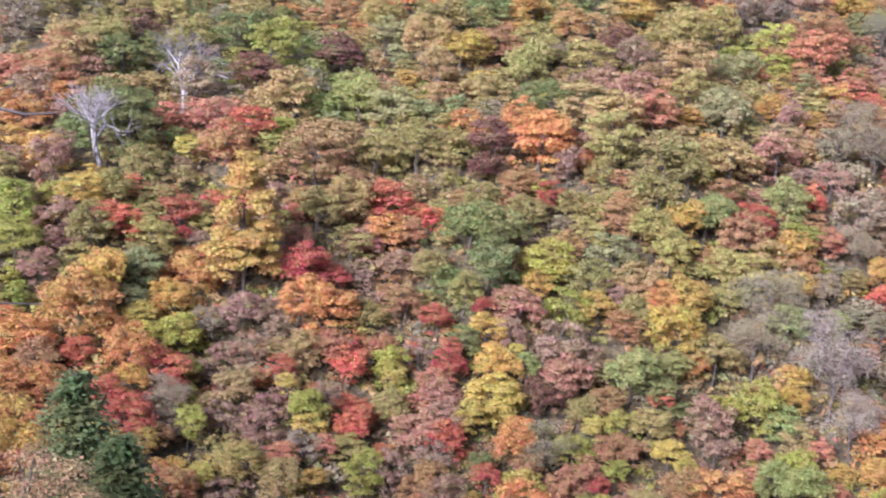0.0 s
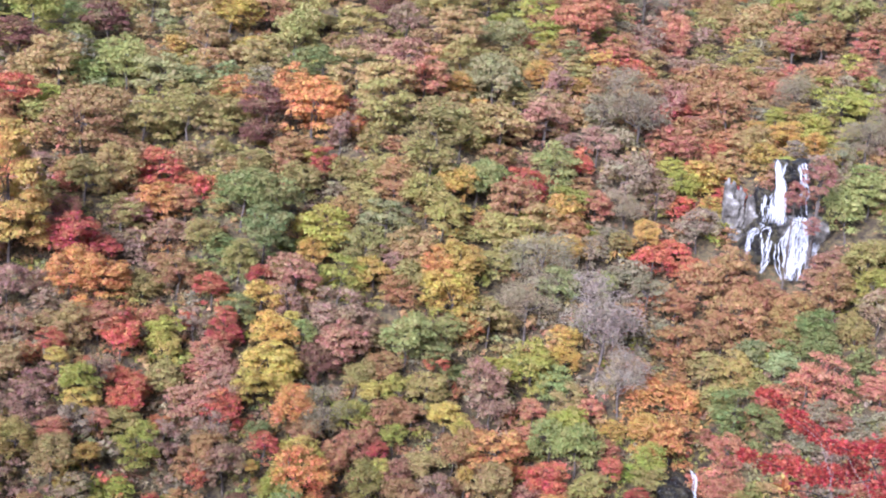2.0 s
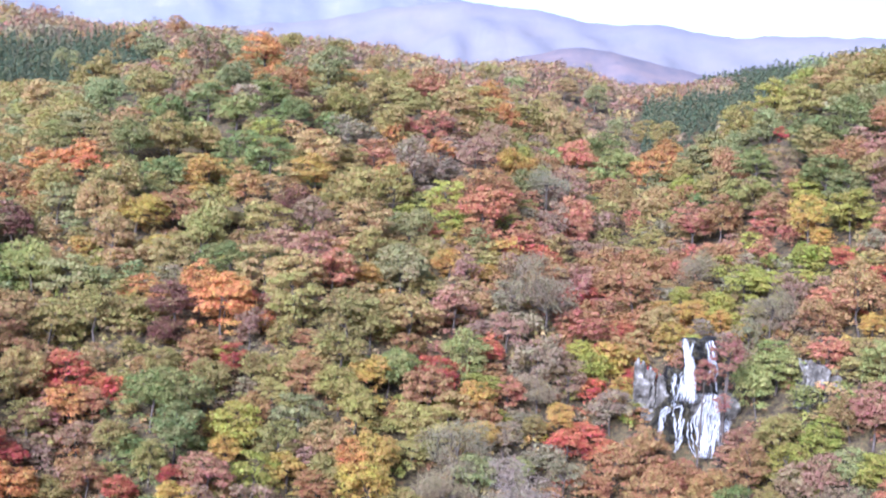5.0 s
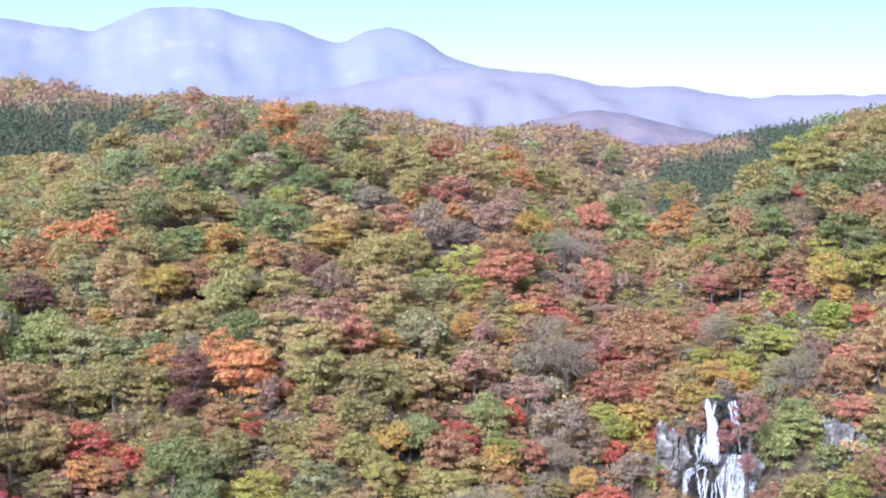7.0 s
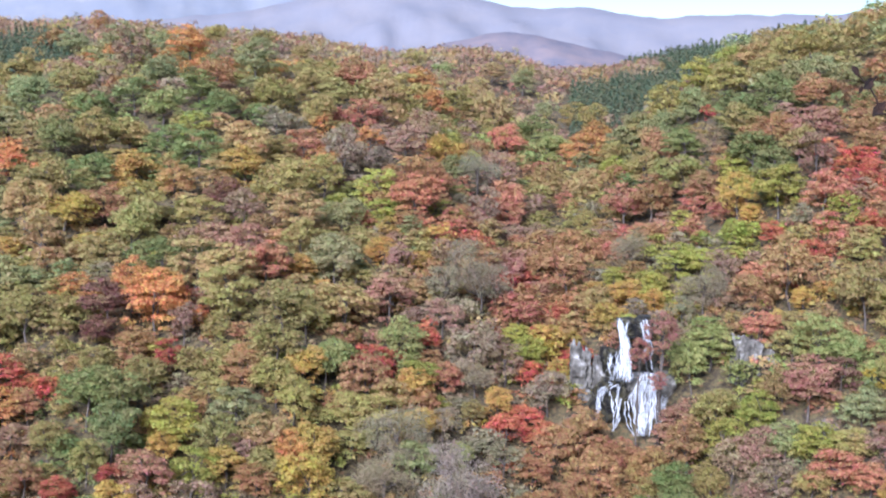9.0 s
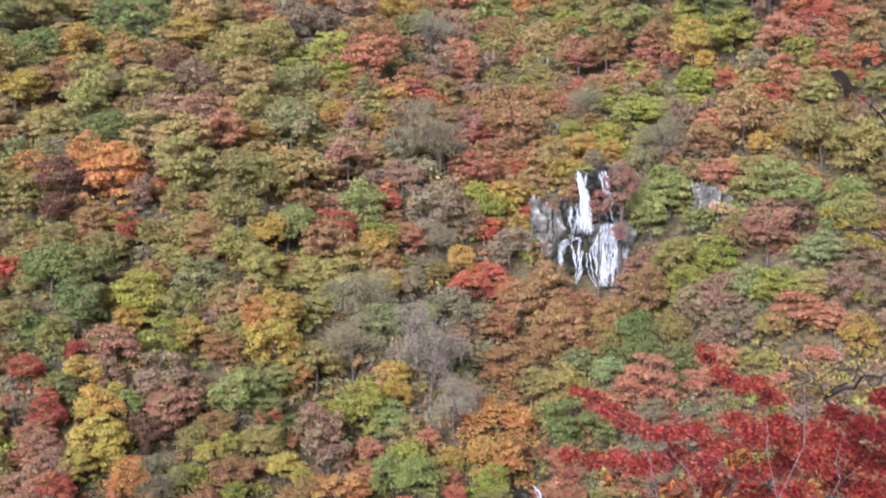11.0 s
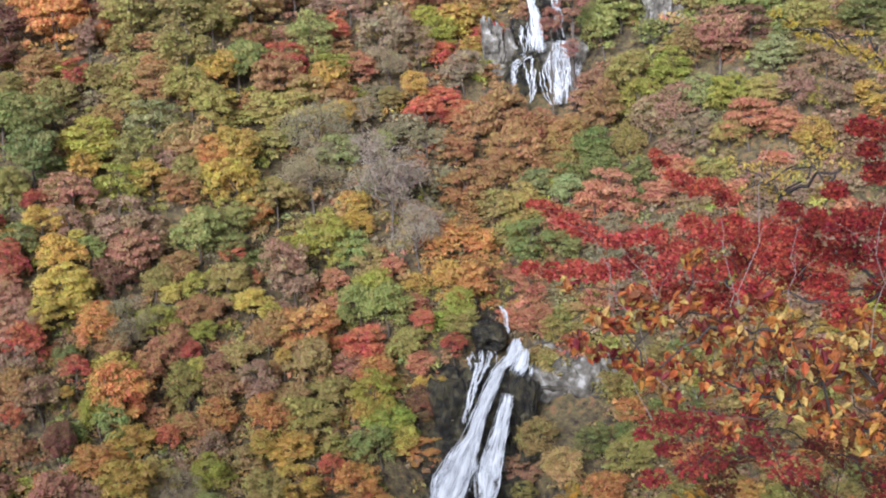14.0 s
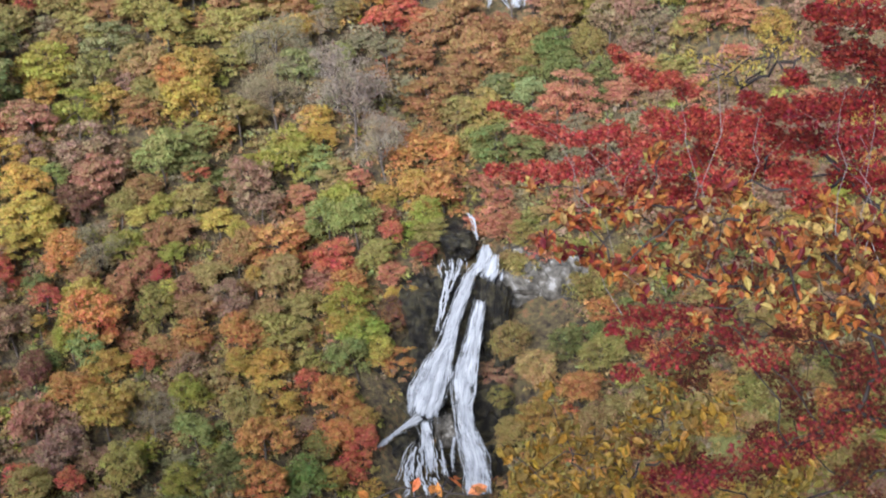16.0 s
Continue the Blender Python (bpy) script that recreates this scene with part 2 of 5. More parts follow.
def conifer(rng, tiers=26, boughs=7, n=9, leaf=0.5):
    top = 15.0
    pts, nrm = [], []
    for h in np.linspace(0.12, 0.98, tiers):
        r = 4.6 * (1 - h) ** 0.85 + 0.25
        for a in rng.uniform(0, 2 * math.pi, boughs):
            q = np.linspace(0.15, 1, n) * r * rng.uniform(0.75, 1.1)
            p = np.stack([q * math.cos(a), q * math.sin(a), top * h - q * 0.28], 1) + rng.normal(size=(n, 3)) * 0.16
            pts.append(p)
            nrm.append(unit(np.array([0.3 * math.cos(a), 0.3 * math.sin(a), 1.0]) + rng.normal(size=(n, 3)) * 0.45))
    crown = sprays(rng, np.concatenate(pts), np.concatenate(nrm), leaf, 0.25)
    return tube(bent(rng, (0, 0, -1.5), (0, 0, top), 5, 0.005), np.linspace(0.28, 0.03, 5), 6), crown


def bare_tree(rng, twigs=2):
    """Leafless: limbs that fork four times over, down to twigs."""
    wood, fine = [], []

    def fork(a, way, length, radius, level):
        b = a + way * length
        mid = (a + b) / 2 + rng.normal(size=3) * length * 0.06
        (wood if level < 3 else fine).append(tube([a, mid, b], [radius, radius * 0.8, radius * 0.6], 4 if level < 3 else 3))
        if level == 5:
            return
        for _ in range(3 if level else 6):
            w = unit(way + rng.normal(size=3) * 0.55 + np.array([0, 0, 0.18]))
            fork(a + (b - a) * rng.uniform(0.45, 1.0), w, length * rng.uniform(0.55, 0.8), radius * 0.55, level + 1)

    fork(np.array([0, 0, -1.5]), np.array([0.03, 0, 1.0]), 5.0, 0.26, 0)
    return joined(wood), joined(fine)


TREE_KINDS = {"round": 6, "tiered": 5, "tall": 2, "ragged": 3, "twiggy": 3, "conifer": 2, "bare": 3}
TREE_MESHES = {}
for kind, count in TREE_KINDS.items():
    for k in range(count):
        rng = np.random.default_rng(100 + 17 * k + len(kind) * 1000)
        bark = PALE_BARK if kind == "bare" else BARK
        wood, crown = conifer(rng) if kind == "conifer" else bare_tree(rng) if kind == "bare" else broadleaf(rng, kind)
        TREE_MESHES[kind, k] = (mesh_of("trunk", *wood, bark, True), mesh_of("crown", *crown, GREY_TWIG if kind == "bare" else LEAF))

TINTS = {  # colours of the foliage
    "olive": srgb(162, 144, 78), "sage": srgb(150, 152, 96), "green": srgb(124, 132, 70), "lime": srgb(164, 160, 60),
    "yellow": srgb(194, 174, 76), "gold": srgb(194, 150, 64), "orange": srgb(198, 130, 68), "tan": srgb(178, 145, 90),
    "rust": srgb(172, 122, 78), "red": srgb(196, 90, 66), "coral": srgb(194, 120, 92), "crimson": srgb(170, 58, 54), "pink": srgb(174, 120, 98),
    "maroon": srgb(122, 78, 68), "mauve": srgb(160, 124, 102), "grey": srgb(154, 138, 110), "fern": srgb(158, 162, 86), "pine": srgb(78, 96, 72), "twiggy": srgb(158, 140, 123),
    "bare": srgb(180, 170, 164),
}
WORDS = {
    "olive": "olive-green broadleaf tree turning brown on the hillside", "sage": "dull grey-green broadleaf tree on the wooded slope",
    "green": "dark green broadleaf tree still in full leaf", "lime": "yellow-green broadleaf tree turning on the steep slope",
    "yellow": "bright yellow autumn tree on the steep slope", "gold": "golden-yellow autumn tree with a leafy crown",
    "orange": "orange autumn tree with a dense leafy crown", "tan": "tan-orange autumn tree with fading leaves",
    "rust": "rust-brown autumn tree on the wooded hillside", "red": "bright red maple among duller autumn trees",
    "coral": "coral-red maple high on the hillside", "crimson": "deep crimson maple among the slope's trees",
    "pink": "pinkish-red maple in autumn colour", "maroon": "dark maroon autumn tree with a rounded crown",
    "mauve": "mauve-brown tree with thinning autumn leaves", "grey": "grey-green tree that has lost half its leaves",
    "pine": "dark green conifer among autumn trees", "twiggy": "grey leafless tree with a dense net of twigs",
    "fern": "fresh green broadleaf tree beside the falls",
    "bare": "dead white-barked tree with bare forked branches",
}
FAMILY = {"gold": "beech_tree", "yellow": "birch_tree", "orange": "beech_tree", "tan": "beech_tree", "rust": "beech_tree", "maroon": "beech_tree", "mauve": "ash_tree", "grey": "ash_tree"}
MAPLES = {"red", "coral", "crimson", "pink"}
first_of = {}
tree_rng = np.random.default_rng(7)


def plant(x, y, width, tint, shape=""):
    """One tree on the ground at (x, y), with a crown that wide."""
    if tint in ("bare", "twiggy"):
        kind = tint
    elif tint == "pine":
        kind = "conifer"
    else:
        kind = shape or ("tiered" if tint in MAPLES else ("ragged" if tint == "mauve" else tree_rng.choice(["ragged", "ragged", "twiggy"]) if tint == "grey" else tree_rng.choice(["round", "tiered"])))
    k = int(tree_rng.integers(TREE_KINDS[kind]))
    s = width / (7.5 if kind == "bare" else 9.4 if kind in ("tall", "conifer", "twiggy") else 11.2)
    lift = max(0.0, 0.75 * (7.5 - width)) if kind not in ("bare", "conifer") and math.hypot(x, y) < 380 else 0.0  # small crowns stand on taller stems
    m = Matrix.LocRotScale((x, y, float(ground_at(x, y)) - 0.2 + lift), Euler((tree_rng.normal() * 0.05, tree_rng.normal() * 0.05, tree_rng.uniform(0, 6.28))),
                           (s * tree_rng.uniform(0.88, 1.16), s * tree_rng.uniform(0.88, 1.16), s * tree_rng.uniform(0.92, 1.18)))
    name = "maple_tree" if tint in MAPLES else "conifer_tree" if tint == "pine" else "bare_tree" if tint in ("bare", "twiggy") else FAMILY.get(tint, "oak_tree")
    if (name, kind, k) in first_of:
        was = first_of[name, kind, k]
        ob = copy_thing(was, m @ Matrix.Diagonal((1 / was.scale.x, 1 / was.scale.y, 1 / was.scale.z, 1)))
    else:
        ob = first_of[name, kind, k] = new(name)
        trunk_mesh, crown_mesh = TREE_MESHES[kind, k]
        part("trunk", trunk_mesh, ob)
        part("crown", crown_mesh, ob)
        ob.matrix_basis = m
    tagged(ob, WORDS[tint], name.replace("_", " "), "trees on the hillside")
    c = np.array(TINTS[tint][:3]) * tree_rng.uniform(0.86, 1.16) * (1 + tree_rng.normal(size=3) * 0.05)
    for o in ob.children:
        o.color = (*np.clip(c, 0.0, 1.0), 1.0)
    return ob


# ---- the lie of the land: heights by bearing (degrees, right of ahead) and by distance (metres) ----
BEARING = (-34, -22, -15, -11, -8, -5, 0, 3, 6, 8, 9.5, 11.5, 13, 16, 24, 34)
SLOPES = {  # distance: angle below or above the eye's level, bearing by bearing
    140: (-37, -38, -38, -38.4, -38.7, -39, -39, -39, -39.6, -40, -40, -39.9, -39.6, -39, -37, -36),
    178: (-27, -27, -28, -28.4, -28.7, -29, -30.2, -31, -31.9, -32.5, -32.5, -32.4, -31.9, -31, -30, -30),
    205: (-21, -21, -22, -22.2, -22.4, -22.5, -23.1, -23.5, -23.5, -23.5, -23.5, -23.6, -23.7, -24, -22, -22),
    245: (-13.5, -13.5, -13.5, -13.3, -13.2, -13, -13.9, -14.5, -15.3, -15.8, -15.8, -15.7, -15.3, -14.5, -12.5, -11.5),
    258: (-11.5, -11.5, -11.5, -11.3, -11.2, -11, -11.6, -12, -12.8, -13.4, -13.4, -13.2, -12.6, -11.5, -10, -9),
    290: (-8.6, -8.6, -8.4, -8, -7.8, -7.5, -7.8, -8, -8.5, -8.8, -8.8, -8.5, -7.9, -6.8, -5, -4),
    360: (-4.2, -4.2, -4.2, -3.8, -3.6, -3.3, -3.9, -4.3, -5.7, -6.6, -6, -4.4, -3.2, -1.3, 1.2, 2.6),
    440: (-1.6, -1.8, -2.4, -0.2, 0.2, 0.4, -0.5, -1.8, -3.4, -4.4, -3.2, -0.8, 0.7, 2.1, 4.4, 4.6),
    530: (-1, -1.4, -2, 0.2, 0.7, 0.6, -0.5, -0.7, -2, -2.6, -2.8, -1.6, -0.2, 1.2, 3.4, 3.6),
    620: (0.2, 0, -0.6, -0.2, 0.2, 0.1, -1, -1.4, -2.6, -3, -2.5, -1.2, -0.3, 0.8, 1.5, 2),
    800: (1.2, 1.2, 1.2, 0.9, 0.8, 0.8, -0.1, -0.1, -0.9, -1.3, -0.2, 0.4, 0.9, 1.5, 1.6, 1),
    950: (2.05, 2.05, 2.05, 1.85, 1.75, 1.9, 1.15, 1.45, 0.9, 0.7, 0.3, 0.5, 0.8, 1.4, 1.6, 1),
    1200: (1.2, 1.2, 1.2, 1, 0.9, 0.9, 0.3, 0.5, 0.2, 0.1, 0.4, 1, 1.2, 1.5, 1.6, 0.8),
    2400: (1, 1, 1, 0.9, 0.9, 0.8, 0.7, 0.6, 0.5, 0.5, 0.5, 0.5, 0.5, 0.6, 0.6, 0.6),
}
NEAR = {0.5: -1.65, 1.6: -1.7, 3.0: -3.2, 8.0: -7.6, 30.0: -25.0, 80.0: -64.0}
RADII = np.geomspace(0.5, 4900.0, 150)
BEARINGS = np.concatenate([np.arange(-180, -34, 6.0), np.arange(-34, 34, 0.5), np.arange(34, 180.1, 6.0)])
BEARINGS[-1] = 180.0


def smooth(a, n, axis):
    for _ in range(n):
        b = np.pad(a, [(1, 1) if k == axis else (0, 0) for k in (0, 1)], mode="edge")
        a = (b[:-2] + 2 * b[1:-1] + b[2:]) / 4 if axis == 0 else (b[:, :-2] + 2 * b[:, 1:-1] + b[:, 2:]) / 4
    return a


def lie():
    """Heights on the grid of bearings and distances."""
    dist = np.array(list(NEAR) + list(SLOPES) + [4900.0])
    cols = [list(NEAR.values()) + [d * math.tan(math.radians(a[k])) for d, a in SLOPES.items()] + [60.0] for k in range(len(BEARING))]
    behind = np.interp(dist, [0.5, 5, 40, 150, 400, 1500, 4900], [-1.65, -1.6, 6, 26, 55, 60, 60])
    table = np.array([np.interp(np.log(RADII), np.log(dist), c) for c in cols])
    back = np.interp(np.log(RADII), np.log(dist), behind)
    grid = np.empty((len(BEARINGS), len(RADII)))
    for i, b in enumerate(BEARINGS):
        inner = [np.interp(min(max(b, -34), 34), BEARING, table[:, j]) for j in range(len(RADII))]
        turn = min(max((abs(b) - 34) / 60, 0), 1)
        turn = turn * turn * (3 - 2 * turn)
        grid[i] = (1 - turn) * np.array(inner) + turn * back
    grid = smooth(smooth(grid, 2, 1), 6, 0)
    return grid


LAND = lie()


def ground_at(x, y):
    b, r = np.degrees(np.arctan2(x, y)), np.maximum(np.hypot(x, y), 0.5)
    i = np.clip(np.searchsorted(BEARINGS, b) - 1, 0, len(BEARINGS) - 2)
    j = np.clip(np.searchsorted(RADII, r) - 1, 0, len(RADII) - 2)
    u = (b - BEARINGS[i]) / (BEARINGS[i + 1] - BEARINGS[i])
    v = (r - RADII[j]) / (RADII[j + 1] - RADII[j])
    z = (LAND[i, j] * (1 - u) + LAND[i + 1, j] * u) * (1 - v) + (LAND[i, j + 1] * (1 - u) + LAND[i + 1, j + 1] * u) * v
    # the gullies of the two falls
    for b0, r0, wide, deep, far in ((10.8, 257.0, 1.3, 7.0, 10.0), (6.6, 193.0, 2.4, 7.0, 14.0), (8.2, 211.0, 1.2, 4.0, 9.0)):
        z = z - deep * np.exp(-(((b - b0) / wide) ** 2) ** 2 - (((r - r0) / far) ** 2) ** 2)
    return z + np.clip((r - 60) / 100, 0, 1) * (1.1 * np.sin(x / 13.0 + 1.7 * np.sin(y / 21.0)) * np.cos(y / 17.0) + 2.0 * np.sin(b * 0.9 + r / 60.0) * np.clip(r / 400, 0, 1.5))


# ---- the ground, one sheet to the horizon ----
def build_ground():
    bb, rr = np.meshgrid(np.radians(BEARINGS), RADII, indexing="ij")
    x, y = np.sin(bb) * rr, np.cos(bb) * rr
    z = ground_at(x * 0.99999, y * 0.99999)
    nb, nr = x.shape
    i, j = np.meshgrid(np.arange(nb - 1), np.arange(nr - 1), indexing="ij")
    a = (i * nr + j).ravel()
    f = np.stack([a, a + nr, a + nr + 1, a + 1], 1)
    ob = new("ground", mesh_of("ground", np.stack([x, y, z], -1).reshape(-1, 3), f, EARTH, True))
    tagged(ob, "steep forest floor of leaf litter and brown earth", "ground", kind="structure")
    floor = [(0.5 * math.sin(a), 0.5 * math.cos(a), float(z[0, 0])) for a in np.linspace(0, 2 * math.pi, 24, endpoint=False)]
    cap = new("ground_underfoot", mesh_of("ground_underfoot", floor, [list(range(24))[::-1]], EARTH))
    tagged(cap, "trodden brown earth underfoot at the lookout", "ground", kind="structure")


build_ground()


# ---- far mountains, with the haze mixed into their colours ----
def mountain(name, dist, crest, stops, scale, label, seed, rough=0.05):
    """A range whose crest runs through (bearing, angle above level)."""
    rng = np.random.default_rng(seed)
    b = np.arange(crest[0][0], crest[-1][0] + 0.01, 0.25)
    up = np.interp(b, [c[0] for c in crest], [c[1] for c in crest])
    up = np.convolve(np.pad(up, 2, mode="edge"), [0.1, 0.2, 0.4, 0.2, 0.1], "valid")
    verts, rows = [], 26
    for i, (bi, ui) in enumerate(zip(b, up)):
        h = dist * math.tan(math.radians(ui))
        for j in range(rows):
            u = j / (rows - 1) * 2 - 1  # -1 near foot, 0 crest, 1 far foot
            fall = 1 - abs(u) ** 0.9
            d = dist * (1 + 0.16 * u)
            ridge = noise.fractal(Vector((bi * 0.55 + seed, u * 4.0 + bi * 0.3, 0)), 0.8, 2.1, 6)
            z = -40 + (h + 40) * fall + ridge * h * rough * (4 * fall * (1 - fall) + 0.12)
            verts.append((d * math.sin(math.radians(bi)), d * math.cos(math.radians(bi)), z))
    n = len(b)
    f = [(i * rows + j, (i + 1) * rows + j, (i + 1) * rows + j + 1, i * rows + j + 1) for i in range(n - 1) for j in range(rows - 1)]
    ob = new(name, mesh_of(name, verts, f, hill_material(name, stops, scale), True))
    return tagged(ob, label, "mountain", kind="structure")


# Lavender, purple and mauve stops stand for distance haze; no air is modelled.
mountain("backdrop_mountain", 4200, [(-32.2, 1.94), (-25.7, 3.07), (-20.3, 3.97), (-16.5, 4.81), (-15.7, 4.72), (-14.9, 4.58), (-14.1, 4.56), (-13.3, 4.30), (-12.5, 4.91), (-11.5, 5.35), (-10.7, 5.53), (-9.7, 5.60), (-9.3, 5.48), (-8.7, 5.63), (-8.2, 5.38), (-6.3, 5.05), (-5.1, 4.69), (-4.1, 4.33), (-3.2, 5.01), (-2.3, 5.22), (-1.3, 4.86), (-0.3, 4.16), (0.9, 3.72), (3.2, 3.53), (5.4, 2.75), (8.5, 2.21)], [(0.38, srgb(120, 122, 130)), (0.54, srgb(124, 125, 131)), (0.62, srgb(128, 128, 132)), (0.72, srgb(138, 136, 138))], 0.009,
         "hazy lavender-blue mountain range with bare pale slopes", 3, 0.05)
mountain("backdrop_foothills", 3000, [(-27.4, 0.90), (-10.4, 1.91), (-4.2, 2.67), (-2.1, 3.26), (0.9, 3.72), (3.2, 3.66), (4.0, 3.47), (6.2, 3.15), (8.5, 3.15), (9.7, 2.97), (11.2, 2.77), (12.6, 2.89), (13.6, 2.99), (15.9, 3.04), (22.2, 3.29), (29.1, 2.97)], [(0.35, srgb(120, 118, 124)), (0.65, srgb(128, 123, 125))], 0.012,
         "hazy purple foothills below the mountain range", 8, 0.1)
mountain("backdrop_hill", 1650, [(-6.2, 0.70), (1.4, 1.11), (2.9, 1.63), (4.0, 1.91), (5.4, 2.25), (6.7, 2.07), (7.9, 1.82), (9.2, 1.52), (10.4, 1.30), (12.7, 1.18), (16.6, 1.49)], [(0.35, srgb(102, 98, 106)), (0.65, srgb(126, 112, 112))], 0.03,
         "rounded autumn hill, mauve with painted-in haze", 12, 0.12)


# ---- rocks and falling water ----
def rock(name, place, size, material, seed, label, turn=0.0, block=0.6):
    """A rugged mass of rock: a ball broken into ledges and faces."""
    bm = bmesh.new()
    bmesh.ops.create_icosphere(bm, subdivisions=5 if max(size) > 9 else 4, radius=1.0)
    shift = Vector((seed * 3.1, seed * 1.7, seed * 2.3))
    big = max(size)
    for v in bm.verts:
        n = v.co.normalized()
        q = Vector((n.x * size[0], n.y * size[1], n.z * size[2]))
        c = noise.cell_vector(q * (0.42 if big > 5 else 0.8) + shift)
        k = 1 + block * (c.x - 0.5) * 0.75 + 0.16 * block * (((q.z + 0.6 * c.y) * 0.55) % 1.0) + block * noise.fractal(q * 0.3 + shift, 0.8, 2.0, 5) * 0.7
        cube = max(abs(n.x), abs(n.y), abs(n.z))
        k *= 1 + 0.6 * (1 / cube - 1)
        v.co = (n.x * size[0] * k, n.y * size[1] * k, n.z * size[2] * k)
    me = bpy.data.meshes.new(name)
    bm.to_mesh(me)
    bm.free()
    me.materials.append(material)
    ob = new(name, me)
    ob.matrix_basis = pose(*place, 0, 0, turn)
    return tagged(ob, label, "rock", "rocks by the falls")


def flow_mesh(name, points, seed, sheet=0.8):
    """Falling water along points (x, y, z, width): a rippled sheet torn by the rock."""
    p = np.array(points, float)
    n = max(14, int(np.linalg.norm(np.diff(p[:, :3], axis=0), axis=1).sum() / 0.4))
    s = np.concatenate([[0], np.cumsum(np.linalg.norm(np.diff(p[:, :3], axis=0), axis=1))])
    t = np.linspace(0, s[-1], n)
    q = np.stack([np.interp(t, s, p[:, k]) for k in range(4)], 1)
    for _ in range(3):
        q[1:-1] = (q[:-2] + 2 * q[1:-1] + q[2:]) / 4
    along = unit(np.gradient(q[:, :3], axis=0))
    front = unit(-q[:, :3] * np.array([1, 1, 0.3]))
    side = unit(np.cross(along, front))
    out = np.cross(side, along)
    widest = float(q[:, 3].max())
    cells = int(min(90, max(10, widest / 0.12)))
    u = np.linspace(-0.5, 0.5, cells + 1)
    vs, uv, body = [], [], []
    for i in range(n):
        ends = min(1.0, t[i] / 1.2 + 0.35, (t[-1] - t[i]) / 1.2 + 0.1)
        for j in range(cells + 1):
            lane = u[j] * widest
            sway = 0.35 * noise.noise(Vector((lane * 0.5, t[i] * 0.16, seed)))
            edge = 1.25 + 0.3 * noise.noise(Vector((t[i] * 0.5, seed * 2.1, 3.0 * (u[j] > 0))))
            vs.append(q[i, :3] + side[i] * (u[j] * q[i, 3] * edge + sway * min(1.0, q[i, 3] / 3)) + out[i] * (0.3 + 0.4 * (0.25 - u[j] * u[j]) * min(q[i, 3], 2)))
            uv.append((lane * 0.1 + sway * 0.05, t[i] * 0.1 + seed))
            clump = max(0.0, noise.noise(Vector((lane * 0.9 + 7.0, t[i] * 0.55, seed * 1.3))))
            tear = 0.55 * noise.noise(Vector((lane * 1.9 + sway * 3, t[i] * 0.2, seed + 11.0)))
            body.append(ends * (0.36 + 0.7 * sheet - 1.35 * (2 * abs(u[j])) ** 2.2) + tear * (1.25 - sheet) - 0.25 * clump)
    fs = [(i * (cells + 1) + j, i * (cells + 1) + j + 1, (i + 1) * (cells + 1) + j + 1, (i + 1) * (cells + 1) + j) for i in range(n - 1) for j in range(cells)]
    me = mesh_of(name, vs, fs, WATER, True)
    layer = me.uv_layers.new(name="flow")
    idx = np.empty(len(me.loops), dtype=np.int32)
    me.loops.foreach_get("vertex_index", idx)
    layer.data.foreach_set("uv", np.array(uv, dtype=np.float32)[idx].ravel())
    me.attributes.new("body", "FLOAT", "POINT").data.foreach_set("value", np.array(body, dtype=np.float32))
    return me


def strand_mesh(name, points, seed, count, broad=0.22, stray=0.6):
    """Falling water along points (x, y, z, width) as many thin separate threads that part and meet over the rock."""
    rng = np.random.default_rng(seed * 7 + 1)
    p = np.array(points, float)
    s = np.concatenate([[0], np.cumsum(np.linalg.norm(np.diff(p[:, :3], axis=0), axis=1))])
    vs, fs, uv, body = [], [], [], []
    for _ in range(count):
        start = rng.uniform(-0.15, 0.6)
        end = min(1.0, start + rng.uniform(0.25, 1.1))
        start = max(0.0, start)
        n = 14
        t = np.linspace(start, end, n) * s[-1]
        q = np.stack([np.interp(t, s, p[:, k]) for k in range(4)], 1)
        along = unit(np.gradient(q[:, :3], axis=0))
        front = unit(-q[:, :3] * np.array([1, 1, 0.3]))
        side = unit(np.cross(along, front))
        out = np.cross(side, along)
        lane = float(np.clip(rng.normal() * 0.27, -0.58, 0.58))
        wind = np.array([noise.noise(Vector((lane * 6.0, float(x) * 0.45, seed + 0.5))) + 0.6 * noise.noise(Vector((lane * 21.0, float(x) * 1.3, seed + 4.5))) for x in t])
        mid = q[:, :3] + side * (lane * q[:, 3] + wind * stray)[:, None] + out * rng.uniform(0.42, 0.7)
        half = 0.5 * broad * rng.uniform(0.45, 1.5) * np.sin(np.linspace(0.18, 1.0, n) * math.pi * 0.93) ** 0.6 * (1 + 0.5 * rng.normal(size=n).clip(-1, 1))
        base = len(vs)
        for i in range(n):
            for k in (-1.0, 0.0, 1.0):
                vs.append(mid[i] + side[i] * half[i] * k + out[i] * (0.06 if k == 0 else 0.0))
                uv.append((lane * 0.4 + k * half[i] * 0.1, t[i] * 0.1 + seed))
                body.append(0.95 if k == 0 else 0.3)
        fs.extend((base + 3 * i + k, base + 3 * i + k + 1, base + 3 * i + k + 4, base + 3 * i + k + 3) for i in range(n - 1) for k in (0, 1))
    me = mesh_of(name, vs, fs, WATER, True)
    layer = me.uv_layers.new(name="flow")
    idx = np.empty(len(me.loops), dtype=np.int32)
    me.loops.foreach_get("vertex_index", idx)
    layer.data.foreach_set("uv", np.array(uv, dtype=np.float32)[idx].ravel())
    me.attributes.new("body", "FLOAT", "POINT").data.foreach_set("value", np.array(body, dtype=np.float32))
    return me


